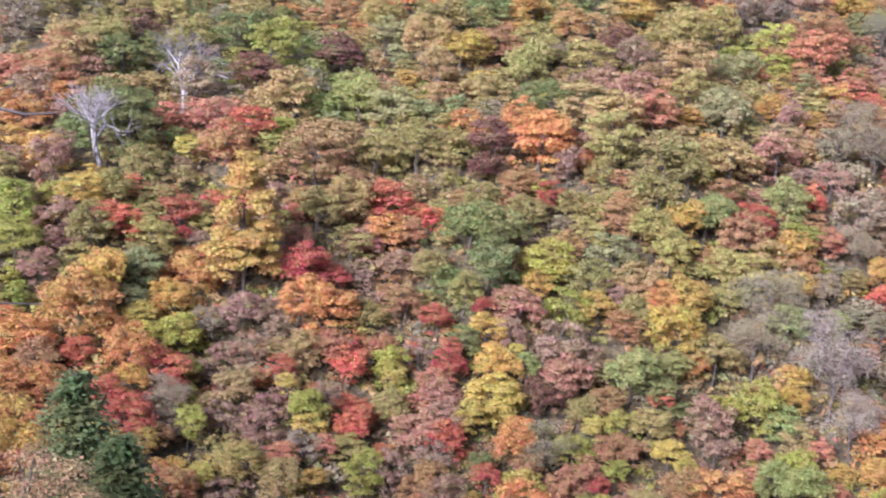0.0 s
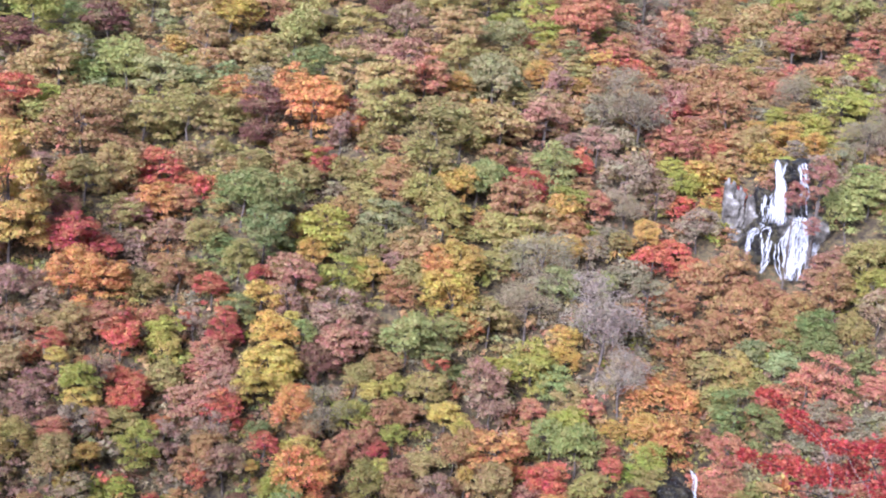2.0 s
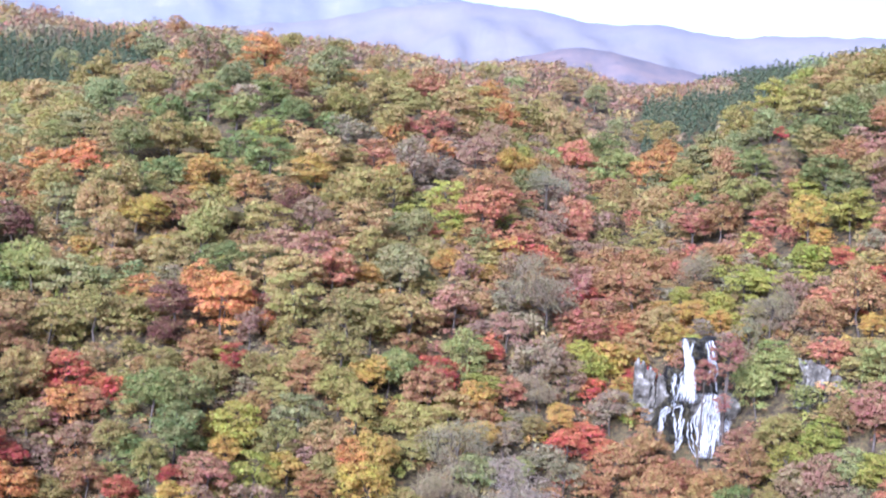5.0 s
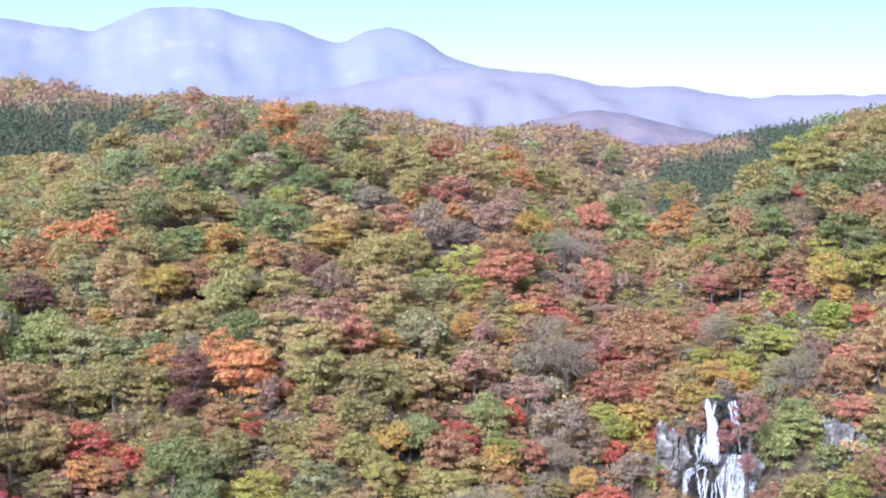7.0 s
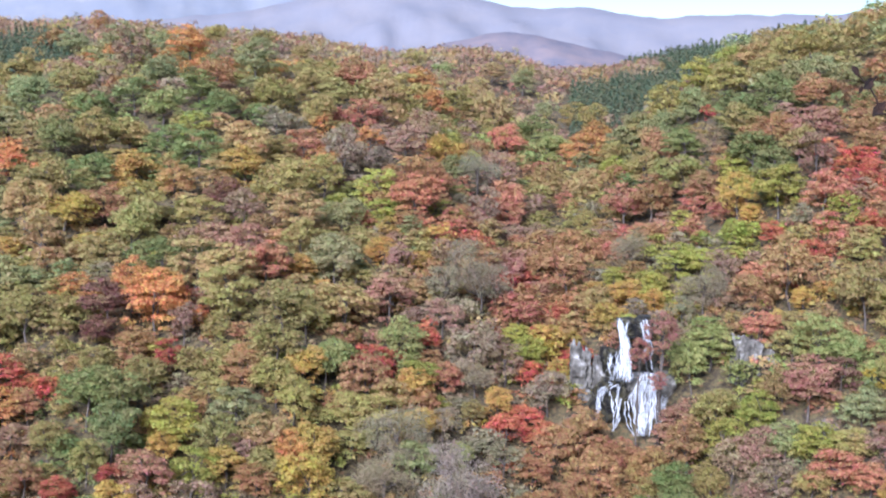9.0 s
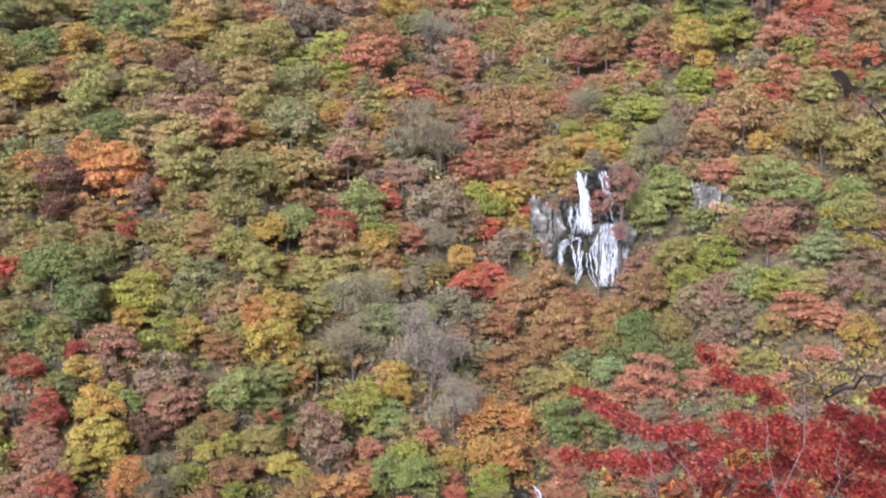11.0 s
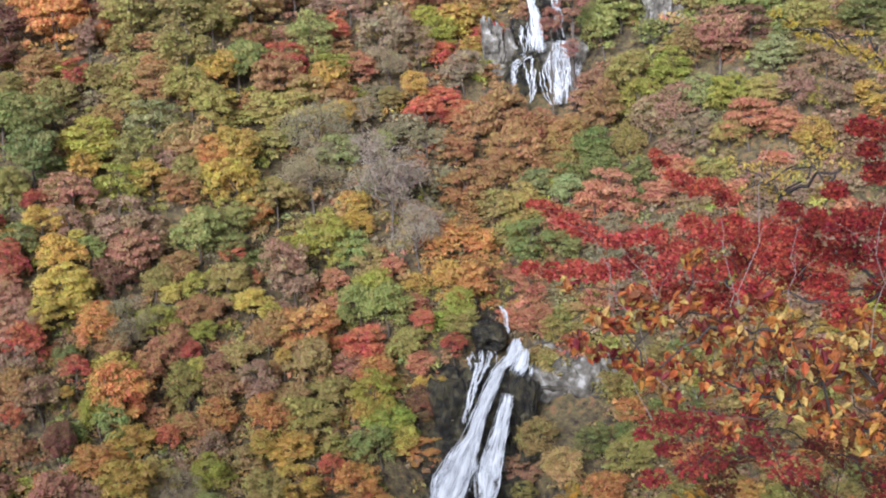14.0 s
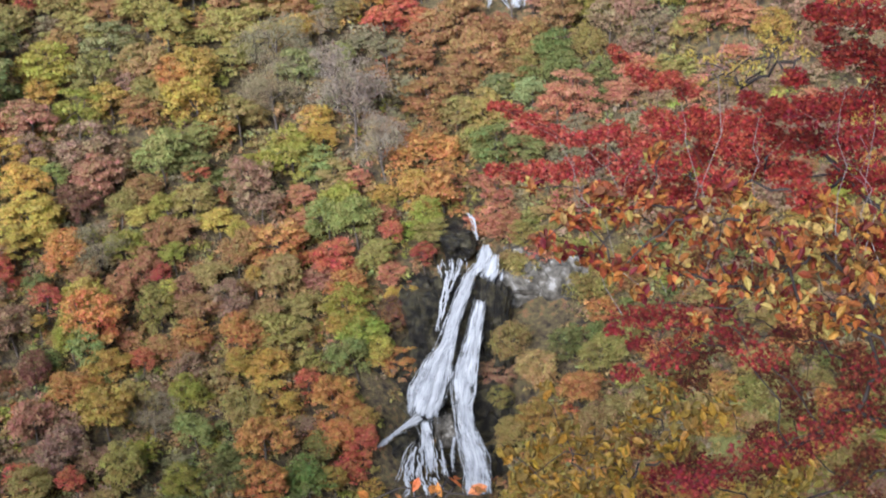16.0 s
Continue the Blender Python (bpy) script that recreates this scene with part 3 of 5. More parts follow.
def cascade(fall, seed, sheet, *points):
    """One arm of a fall: a torn sheet with loose threads at its margins or, where it runs thin, threads alone."""
    area = sum(math.dist(a[:3], b[:3]) * (a[3] + b[3]) / 2 for a, b in zip(points, points[1:]))
    if sheet > 0.55:
        part("water", flow_mesh("water", points, seed, sheet), fall)["kind"] = "stuff"
        part("threads", strand_mesh("threads", points, seed, int(5 + 0.45 * area), 0.13, 0.3), fall)["kind"] = "stuff"
    else:
        part("threads", strand_mesh("threads", points, seed, int(5 + (1.5 if fall is UPPER else 0.95) * area), 0.15 if fall is UPPER else 0.2, 0.5), fall)["kind"] = "stuff"


UPPER = new("upper_waterfall")
tagged(UPPER, "white waterfall dropping over dark rock in several strands", "waterfall")
LOWER = new("lower_waterfall")
tagged(LOWER, "foaming white waterfall spreading in two arms over dark rock", "waterfall")
cascade(UPPER, 3, 0.7, (46.3, 261.8, -40.0, 0.61), (46.5, 261.5, -41.0, 1.30), (46.9, 260.9, -42.5, 1.53), (47.2, 260.2, -44.7, 1.98), (47.3, 259.4, -46.9, 2.35), (47.1, 258.9, -48.7, 2.73), (46.8, 258.3, -50.7, 2.95))
cascade(UPPER, 4, 0.7, (47.8, 261.4, -40.3, 0.38), (47.6, 261.2, -41.4, 0.53), (47.3, 260.7, -42.9, 0.69))
cascade(UPPER, 5, 0.5, (44.8, 260.2, -46.0, 0.46), (44.6, 259.6, -48.1, 0.53), (44.4, 258.8, -50.7, 0.53))
cascade(UPPER, 6, 0.5, (45.9, 260.1, -45.6, 0.30), (45.5, 259.4, -48.1, 0.45), (45.3, 258.6, -50.6, 0.53))
cascade(UPPER, 7, 0.45, (45.8, 258.4, -50.8, 2.27), (44.3, 258.5, -51.6, 2.64))
cascade(UPPER, 8, 0.42, (43.9, 258.5, -51.7, 0.83), (42.9, 258.4, -52.6, 1.13), (42.6, 257.9, -54.4, 0.90), (42.2, 257.0, -57.4, 1.05))
cascade(UPPER, 9, 0.5, (44.6, 258.2, -52.3, 0.30), (44.8, 257.6, -53.9, 0.38), (45.1, 256.9, -55.9, 0.38))
cascade(UPPER, 10, 0.4, (46.1, 258.1, -51.6, 0.75), (45.9, 257.4, -53.9, 0.83), (45.5, 256.7, -56.4, 1.13), (44.9, 255.9, -59.0, 0.37))
cascade(UPPER, 11, 0.45, (50.4, 261.0, -40.2, 0.77), (50.8, 260.4, -41.8, 1.30), (51.0, 259.6, -44.1, 1.52), (51.1, 258.8, -46.3, 1.67), (51.6, 258.0, -48.5, 2.12))
cascade(UPPER, 12, 0.5, (51.4, 257.9, -48.9, 4.2), (51.0, 257.3, -51.1, 5.4), (50.6, 256.7, -53.3, 6.2), (50.5, 256.0, -55.4, 6.2), (50.4, 255.3, -57.6, 5.2), (50.4, 254.7, -59.4, 4.0))
cascade(UPPER, 13, 0.5, (53.4, 256.6, -51.6, 0.68), (53.5, 256.1, -53.1, 0.98), (53.6, 255.5, -54.9, 0.75))
cascade(LOWER, 31, 0.3, (29.8, 204.4, -76.7, 0.45), (30.3, 203.7, -77.5, 0.81), (30.5, 202.9, -78.5, 0.72), (30.6, 201.7, -80.0, 0.36))
cascade(LOWER, 32, 0.7, (31.5, 201.1, -80.7, 1.16), (31.2, 200.3, -81.7, 1.96), (30.3, 199.5, -82.8, 2.12), (28.9, 198.6, -83.9, 1.76))
cascade(LOWER, 33, 0.92, (29.6, 199.5, -82.9, 1.15), (28.2, 198.4, -84.2, 1.49), (26.7, 197.0, -86.1, 1.83), (25.3, 195.4, -88.1, 1.99), (24.0, 193.7, -90.2, 2.31), (22.6, 192.1, -92.1, 2.80), (21.3, 190.7, -93.7, 3.87), (20.3, 189.3, -95.4, 4.42), (19.1, 188.0, -97.0, 4.64), (17.8, 186.5, -98.6, 3.94))
cascade(LOWER, 34, 0.75, (17.7, 186.6, -98.5, 1.64), (15.6, 186.0, -99.1, 0.98), (13.4, 185.3, -99.7, 0.73), (10.8, 184.1, -100.8, 0.49))
cascade(LOWER, 35, 0.6, (19.3, 190.9, -93.5, 1.26), (17.7, 189.6, -95.0, 1.92), (16.9, 188.2, -96.6, 1.82), (16.2, 186.7, -98.3, 1.23))
cascade(LOWER, 36, 0.52, (26.5, 200.5, -81.8, 3.72), (26.2, 199.5, -83.0, 3.88), (25.4, 198.5, -84.3, 2.63))
cascade(LOWER, 37, 0.5, (25.5, 199.4, -83.2, 1.76), (24.6, 197.9, -85.1, 1.22), (23.5, 196.5, -86.8, 1.13), (22.6, 195.1, -88.5, 0.86), (22.2, 194.1, -89.7, 0.51))
cascade(LOWER, 38, 0.62, (32.4, 200.1, -81.9, 1.33), (31.5, 198.9, -83.5, 2.56), (30.3, 197.8, -84.8, 2.28))
cascade(LOWER, 39, 0.5, (32.9, 198.6, -83.7, 0.71), (32.2, 197.6, -85.0, 1.32))
cascade(LOWER, 40, 0.78, (29.1, 196.1, -87.0, 2.00), (28.2, 194.7, -88.9, 2.16), (27.1, 193.0, -90.9, 2.22), (26.0, 191.4, -92.9, 2.71), (25.1, 190.0, -94.6, 3.44), (24.3, 188.3, -96.6, 3.58), (23.7, 187.0, -98.1, 2.73), (23.6, 185.0, -100.3, 2.37), (23.7, 183.2, -102.4, 3.08), (23.9, 181.4, -104.4, 3.53), (23.5, 178.4, -107.7, 3.87))
cascade(LOWER, 41, 0.6, (18.1, 186.1, -99.1, 1.97), (17.9, 184.2, -101.3, 2.03), (17.8, 182.4, -103.3, 1.61), (17.8, 181.1, -104.7, 0.72))
cascade(LOWER, 42, 0.7, (19.8, 184.0, -101.5, 0.28), (19.6, 182.2, -103.5, 0.36), (19.4, 180.6, -105.3, 0.48))
cascade(LOWER, 43, 0.7, (21.9, 184.4, -101.1, 0.49), (20.9, 182.7, -103.0, 0.44), (20.6, 180.9, -105.0, 0.44))
cascade(LOWER, 46, 0.5, (17.6, 184.6, -100.9, 2.2), (16.9, 182.9, -102.7, 4.2), (16.4, 180.6, -105.2, 6.4))
cascade(LOWER, 44, 0.42, (15.6, 181.8, -103.8, 2.80), (14.9, 180.8, -104.8, 5.17), (14.8, 179.1, -106.8, 7.09))
cascade(LOWER, 45, 0.5, (10.6, 180.7, -104.6, 0.71), (10.2, 179.4, -106.0, 0.95))

rock("rock", (51.0, 268.6, -56.1), (5.8, 4.5, 8.6), WET_ROCK, 1, "dark wet rock face behind the upper falls", 0, 0.6)
rock("rock", (47.0, 263.7, -58.8), (3.2, 2.4, 3.7), WET_ROCK, 2, "dark wet rock ledge under the upper falls", 0, 0.6)
rock("rock", (53.0, 262.9, -56.1), (4.2, 2.2, 5.4), ROCK, 3, "pale rock apron under the thin white water", 0, 0.6)
rock("rock", (40.0, 267.6, -51.0), (1.1, 2.4, 4.2), ROCK, 40, "tall pale grey rock face beside the upper falls", 0, 0.6)
rock("rock", (41.6, 267.5, -50.3), (0.9, 2.4, 3.5), ROCK, 41, "tall pale grey rock face beside the upper falls", 0, 0.6)
rock("rock", (43.5, 266.4, -52.6), (0.9, 2.4, 4.5), ROCK, 42, "tall pale grey rock face beside the upper falls", 0, 0.6)
rock("rock", (41.0, 266.0, -55.5), (1.1, 2.4, 2.7), ROCK, 43, "tall pale grey rock face beside the upper falls", 0, 0.6)
rock("rock", (69.0, 261.0, -48.2), (2.3, 3.5, 5.1), ROCK, 6, "pale grey rock outcrop on the wooded slope", 0, 0.6)
rock("rock", (72.0, 260.4, -48.9), (1.9, 3.0, 3.7), ROCK, 8, "pale grey rock outcrop on the wooded slope", 0, 0.6)
rock("rock", (44.6, 260.6, -54.6), (3.0, 1.5, 3.4), WET_ROCK, 52, "dark wet rock behind the thin lower strands", 0, 0.6)
rock("rock", (38.0, 203.4, -90.8), (3.2, 2.2, 4.4), ROCK, 53, "pale grey-brown cliff beside the lower falls", 0, 0.5)
rock("rock", (42.6, 202.0, -89.6), (3.0, 2.2, 4.0), ROCK, 54, "pale grey-brown cliff half hidden by shrubs", 0, 0.5)
rock("rock", (36.2, 200.6, -96.4), (2.2, 1.8, 3.2), ROCK, 55, "broken grey-brown rock below the cliff", 0, 0.6)
rock("rock", (51.0, 271.1, -43.1), (2.5, 2.6, 1.7), WET_ROCK, 7, "dark wet rock between the strands of the falls", 0, 0.6)
rock("rock", (29.1, 212.7, -83.9), (2.5, 3.5, 2.0), WET_ROCK, 11, "dark rock step above the lower falls", 0, 0.6)
rock("rock", (21.7, 204.2, -94.5), (3.3, 4.5, 6.8), WET_ROCK, 12, "dark wet rock wall beside the lower falls", 0, 0.6)
rock("rock", (26.1, 202.1, -94.9), (2.7, 4.5, 8.1), WET_ROCK, 13, "mossy rock rib between the arms of the falls", 0, 0.6)
rock("rock", (30.1, 200.6, -87.7), (2.1, 1.8, 1.2), WET_ROCK, 14, "rounded wet boulder at the head of the falls", 0, 0.6)
rock("rock", (22.5, 195.3, -103.1), (6.5, 4.5, 5.2), WET_ROCK, 15, "dark wet rock under the spreading water", 0, 0.6)
rock("rock", (21.0, 189.2, -102.9), (1.3, 1.6, 2.3), ROCK, 16, "tan rock standing out of the white water", 0, 0.6)
rock("rock", (13.4, 187.8, -106.0), (3.9, 3.0, 3.5), WET_ROCK, 17, "dark boulder below the foaming water", 0, 0.6)
rock("rock", (21.5, 188.6, -110.8), (7.9, 3.5, 4.6), WET_ROCK, 18, "dark wet rock at the foot of the falls", 0, 0.6)
rock("rock", (31.6, 200.6, -96.9), (2.0, 4.0, 9.8), WET_ROCK, 19, "dark rock edge beside the lower falls", 0, 0.6)
rock("rock", (39.0, 206.5, -92.0), (6.5, 5.0, 6.5), ROCK, 20, "pale grey cliff beside the lower falls", 0, 0.5)
rock("rock", (16.5, 197.5, -101.9), (4.8, 4.0, 6.5), WET_ROCK, 21, "dark rock bank beside the white water", 0, 0.6)
rock("rock", (21.5, 205.2, -90.5), (1.8, 4.0, 3.2), WET_ROCK, 30, "dark mossy rock on the bank of the lower falls", 0, 0.6)
rock("rock", (14.3, 195.8, -102.2), (1.7, 4.0, 2.2), WET_ROCK, 31, "dark mossy rock on the bank of the lower falls", 0, 0.6)
rock("rock", (10.9, 192.2, -106.3), (2.1, 4.0, 2.1), WET_ROCK, 32, "dark mossy rock on the bank of the lower falls", 0, 0.6)
rock("rock", (32.1, 197.8, -99.5), (2.2, 4.0, 5.3), WET_ROCK, 33, "dark mossy rock on the bank of the lower falls", 0, 0.6)
rock("rock", (31.2, 192.8, -105.7), (2.1, 4.0, 4.7), WET_ROCK, 34, "dark mossy rock on the bank of the lower falls", 0, 0.6)
rock("rock", (28.6, 188.8, -110.7), (2.5, 4.0, 3.8), WET_ROCK, 35, "dark mossy rock on the bank of the lower falls", 0, 0.6)
rock("rock", (6.9, 189.8, -108.6), (2.9, 4.0, 2.5), WET_ROCK, 36, "dark mossy rock on the bank of the lower falls", 0, 0.6)



# ---- trees that stand out, grove by grove: place and crown width ----
def grove(tint, *trees, shape=""):
    for x, y, width in trees:
        plant(x, y, width, tint, shape)
        standing.append((x, y, width, tint))


standing = []
grove("grey", (-18, 185, 6.7), (-57, 197, 7.0), (-23, 210, 8.1), (-77, 198, 6.3), (51, 221, 5.7), (-78, 216, 6.7), (5, 235, 9.8), (6, 242, 11.0), (25, 245, 8.2), (15, 249, 7.2), (21, 262, 7.5), (34, 264, 10.9), (21, 267, 12.0), (101, 255, 10.0), (61, 278, 8.1), (17, 286, 10.5), (24, 286, 12.8), (66, 283, 9.4), (-105, 277, 13.2), (57, 312, 9.0), (-150, 294, 14.0), (-3, 360, 14.0), (5, 361, 10.2), (-21, 378, 13.7))
grove("grey", (30, 384, 12.4))
grove("tan", (40, 177, 8.3), (35, 189, 7.8), (-58, 191, 8.6), (-2, 200, 7.0), (1, 207, 9.8), (-8, 207, 8.0), (-69, 205, 10.0), (-62, 213, 8.4), (12, 222, 7.5), (-16, 225, 6.6), (-14, 239, 10.9), (6, 252, 10.4), (-66, 247, 10.5), (-3, 277, 13.5), (-73, 268, 12.4), (79, 270, 13.7), (-24, 281, 13.7), (-30, 288, 12.9), (-86, 280, 14.0), (46, 290, 9.5), (95, 280, 6.8), (-61, 295, 13.4), (-132, 282, 14.0), (-12, 313, 14.0))
grove("tan", (-67, 311, 14.0), (-32, 334, 12.2), (-26, 350, 14.0), (-78, 364, 10.5), (60, 400, 13.0), (103, 397, 14.0), (51, 410, 13.3), (7, 421, 15.3), (-110, 434, 17.0), (44, 497, 17.0), (37, 605, 10.5), (-130, 611, 17.0), (59, 768, 17.0), (-32, 821, 17.0), (73, 838, 17.0))
grove("coral", (-59, 195, 6.1), (-54, 199, 5.3), (18, 206, 6.3), (-18, 209, 8.1), (36, 210, 8.3), (6, 216, 5.6), (36, 217, 7.5), (-42, 216, 7.4), (16, 220, 4.2), (7, 220, 5.6), (-59, 216, 8.5), (49, 226, 8.7), (52, 227, 10.7), (60, 226, 8.8), (75, 227, 10.9), (80, 226, 8.9), (-70, 236, 8.1), (16, 261, 8.6), (72, 263, 8.9), (-96, 266, 12.6), (-17, 286, 12.7), (76, 282, 8.3), (32, 293, 7.2), (92, 294, 11.2))
grove("coral", (-142, 275, 10.0), (13, 326, 13.2), (75, 331, 10.9), (62, 351, 12.9), (36, 362, 10.5), (-13, 368, 11.9), (37, 374, 14.0), (1, 397, 14.0), (44, 452, 14.6))
grove("rust", (-15, 195, 6.9), (-71, 183, 9.3), (-10, 201, 7.9), (17, 202, 5.3), (-40, 199, 7.9), (-39, 201, 6.2), (-77, 190, 7.0), (-21, 205, 6.2), (-4, 210, 8.1), (-26, 208, 7.2), (-11, 213, 5.5), (-14, 213, 7.3), (-98, 197, 9.3), (-16, 220, 7.4), (-15, 233, 7.8), (-50, 228, 8.7), (30, 236, 10.9), (37, 239, 9.1), (40, 241, 12.2), (30, 245, 8.2), (55, 243, 10.3), (-27, 247, 8.2), (34, 249, 11.4), (-53, 245, 7.2))
grove("rust", (50, 248, 10.5), (-19, 253, 9.3), (11, 253, 9.4), (38, 252, 11.5), (49, 251, 8.5), (2, 256, 11.5), (43, 252, 9.5), (45, 252, 9.5), (72, 247, 9.5), (-66, 254, 11.8), (-38, 261, 9.7), (-74, 256, 14.0), (-90, 255, 13.2), (73, 274, 10.3), (42, 293, 9.6), (-132, 272, 12.2), (43, 304, 13.7), (25, 308, 11.2), (-53, 316, 14.0), (39, 321, 11.8), (48, 323, 14.0), (-40, 333, 10.8), (108, 321, 7.8), (77, 333, 12.4))
grove("rust", (10, 346, 12.5), (92, 334, 12.6), (83, 340, 11.3), (67, 344, 14.0), (17, 350, 12.7), (103, 343, 13.0), (-96, 346, 10.5), (75, 380, 14.0), (-38, 406, 13.1), (33, 422, 13.6), (-1, 428, 15.5), (-128, 645, 17.0), (-148, 878, 17.0))
grove("olive", (-33, 174, 8.8), (-22, 176, 8.0), (3, 182, 6.6), (-6, 185, 7.5), (30, 185, 6.9), (-20, 188, 7.6), (30, 190, 5.2), (44, 188, 7.8), (33, 194, 7.0), (0, 197, 9.5), (-64, 192, 7.8), (-16, 202, 8.8), (4, 203, 8.0), (-51, 201, 7.1), (16, 208, 7.2), (33, 207, 5.5), (38, 207, 5.5), (25, 211, 6.4), (-47, 210, 7.3), (-9, 217, 8.3), (-20, 218, 7.4), (-1, 232, 9.7), (-55, 226, 7.8), (34, 232, 9.8))
grove("olive", (-41, 231, 7.8), (-13, 235, 7.8), (38, 232, 9.9), (72, 229, 8.0), (-22, 239, 9.9), (-48, 237, 8.0), (58, 237, 8.1), (0, 245, 8.1), (-101, 223, 10.1), (79, 232, 8.1), (-93, 228, 9.1), (-10, 247, 9.1), (-62, 240, 9.2), (4, 248, 11.2), (-0, 249, 11.3), (-13, 250, 10.3), (-24, 251, 7.2), (-69, 243, 10.4), (20, 253, 5.8), (-34, 253, 9.4), (61, 249, 10.5), (-102, 235, 8.4), (-13, 257, 11.5), (-44, 254, 8.4))
grove("olive", (91, 243, 9.5), (-102, 245, 8.7), (76, 256, 8.7), (-13, 268, 14.0), (94, 255, 14.0), (-9, 271, 9.9), (89, 258, 14.0), (-23, 272, 12.2), (-65, 265, 12.2), (-58, 268, 12.3), (-48, 290, 10.7), (0, 295, 8.4), (-11, 302, 9.8), (-45, 304, 14.0), (-32, 313, 12.7), (-131, 293, 11.7), (-45, 318, 14.0), (-67, 315, 11.7), (-116, 304, 14.0), (-66, 322, 14.0), (93, 316, 10.6), (-16, 330, 14.0), (-81, 330, 14.0), (-8, 343, 12.5))
grove("olive", (-128, 323, 11.2), (75, 347, 14.0), (-54, 352, 9.6), (-18, 359, 11.6), (89, 352, 14.0), (55, 363, 8.4), (-62, 362, 13.3), (-55, 370, 14.0), (-89, 364, 14.0), (70, 372, 14.0), (102, 376, 14.0), (-11, 393, 12.7), (-23, 400, 14.0), (115, 385, 12.9), (95, 390, 14.0), (110, 387, 13.0), (-99, 392, 10.5), (-5, 411, 13.2), (-77, 412, 14.0), (-13, 422, 17.0), (80, 423, 13.8), (86, 421, 17.0), (72, 424, 13.8), (14, 436, 15.8))
grove("olive", (-94, 430, 17.0), (-16, 456, 10.5), (5, 472, 9.1), (25, 490, 10.5), (83, 485, 9.4), (33, 506, 17.0), (-94, 532, 10.5), (102, 654, 16.0), (100, 708, 17.0), (-73, 768, 17.0), (180, 800, 10.5), (30, 843, 17.0), (-58, 889, 17.0))
grove("green", (1, 176, 8.1), (-9, 176, 8.9), (40, 191, 6.9), (-32, 204, 5.3), (-9, 223, 8.5), (43, 220, 6.6), (-39, 222, 5.6), (38, 222, 10.5), (-38, 236, 11.8), (52, 234, 8.0), (52, 238, 9.1), (-39, 243, 14.0), (-43, 243, 11.1), (97, 236, 10.4), (-109, 257, 12.5), (-115, 259, 13.8), (-38, 290, 13.0), (-123, 285, 13.8), (-107, 308, 11.9), (87, 315, 11.9), (86, 328, 14.0), (-58, 341, 12.5), (-36, 347, 14.0), (96, 349, 14.0))
grove("green", (-69, 355, 14.0), (-45, 362, 14.0), (101, 363, 10.5), (80, 370, 14.0), (-33, 384, 10.3), (-66, 387, 14.0), (-41, 393, 14.0), (-58, 400, 14.0), (55, 479, 17.0), (78, 653, 10.5))
grove("maroon", (-33, 191, 6.8), (17, 202, 6.2), (-26, 218, 7.4), (-105, 221, 8.1), (81, 245, 7.4), (-45, 264, 8.7), (-44, 270, 12.2), (-96, 288, 12.3), (-83, 305, 14.0), (-29, 323, 10.5), (-131, 314, 9.6), (-4, 351, 7.8), (-33, 398, 11.2))
grove("lime", (-15, 176, 6.5), (-13, 188, 7.6), (-28, 196, 6.9), (12, 198, 8.7), (10, 200, 9.7), (-48, 198, 8.8), (-13, 210, 5.4), (-58, 203, 8.1), (-20, 212, 8.2), (25, 214, 6.5), (-13, 217, 8.3), (12, 218, 8.4), (-77, 205, 5.5), (-49, 217, 8.4), (-81, 211, 8.5), (7, 226, 11.4), (-25, 233, 10.7), (-29, 241, 11.0), (-112, 218, 10.1), (74, 234, 10.1), (61, 244, 10.4), (-115, 224, 10.3), (67, 245, 10.4), (11, 261, 9.6))
grove("lime", (32, 274, 7.9), (30, 280, 6.9), (64, 289, 4.8), (68, 294, 9.8), (64, 298, 11.1), (52, 302, 5.6), (76, 303, 7.2), (85, 301, 14.0), (-96, 299, 14.0), (83, 331, 11.0), (4, 341, 12.4), (22, 404, 11.4), (69, 413, 10.1), (94, 419, 15.6))
grove("sage", (46, 231, 8.9), (-91, 220, 7.9), (10, 241, 11.0), (-19, 243, 12.0), (70, 238, 9.2), (82, 237, 9.3), (-66, 282, 14.0), (-4, 295, 14.0), (-3, 322, 11.7), (-77, 319, 13.2), (108, 355, 13.4), (-84, 369, 14.0), (112, 366, 10.5), (27, 397, 8.0), (89, 400, 14.0), (-86, 401, 14.0), (-29, 412, 9.5), (-54, 412, 14.0), (81, 409, 14.0), (77, 423, 17.0), (-82, 423, 10.5), (138, 413, 10.5), (77, 431, 14.1), (-30, 441, 17.0))
grove("sage", (-74, 483, 17.0), (100, 518, 10.5), (-107, 584, 17.0), (-150, 623, 17.0), (91, 743, 17.0), (87, 816, 17.0), (45, 831, 17.0))
grove("fern", (-13, 183, 6.6), (10, 194, 8.6), (-26, 195, 6.9), (14, 213, 10.0), (10, 215, 8.3), (-29, 221, 5.6), (-13, 223, 10.3), (10, 225, 7.6), (-7, 228, 6.7), (18, 243, 6.1), (-5, 259, 10.6), (83, 249, 9.6), (79, 252, 12.9), (101, 246, 7.6), (59, 260, 10.9), (8, 267, 12.0), (63, 264, 12.1), (-74, 286, 13.2), (-49, 387, 14.0), (58, 461, 15.0))
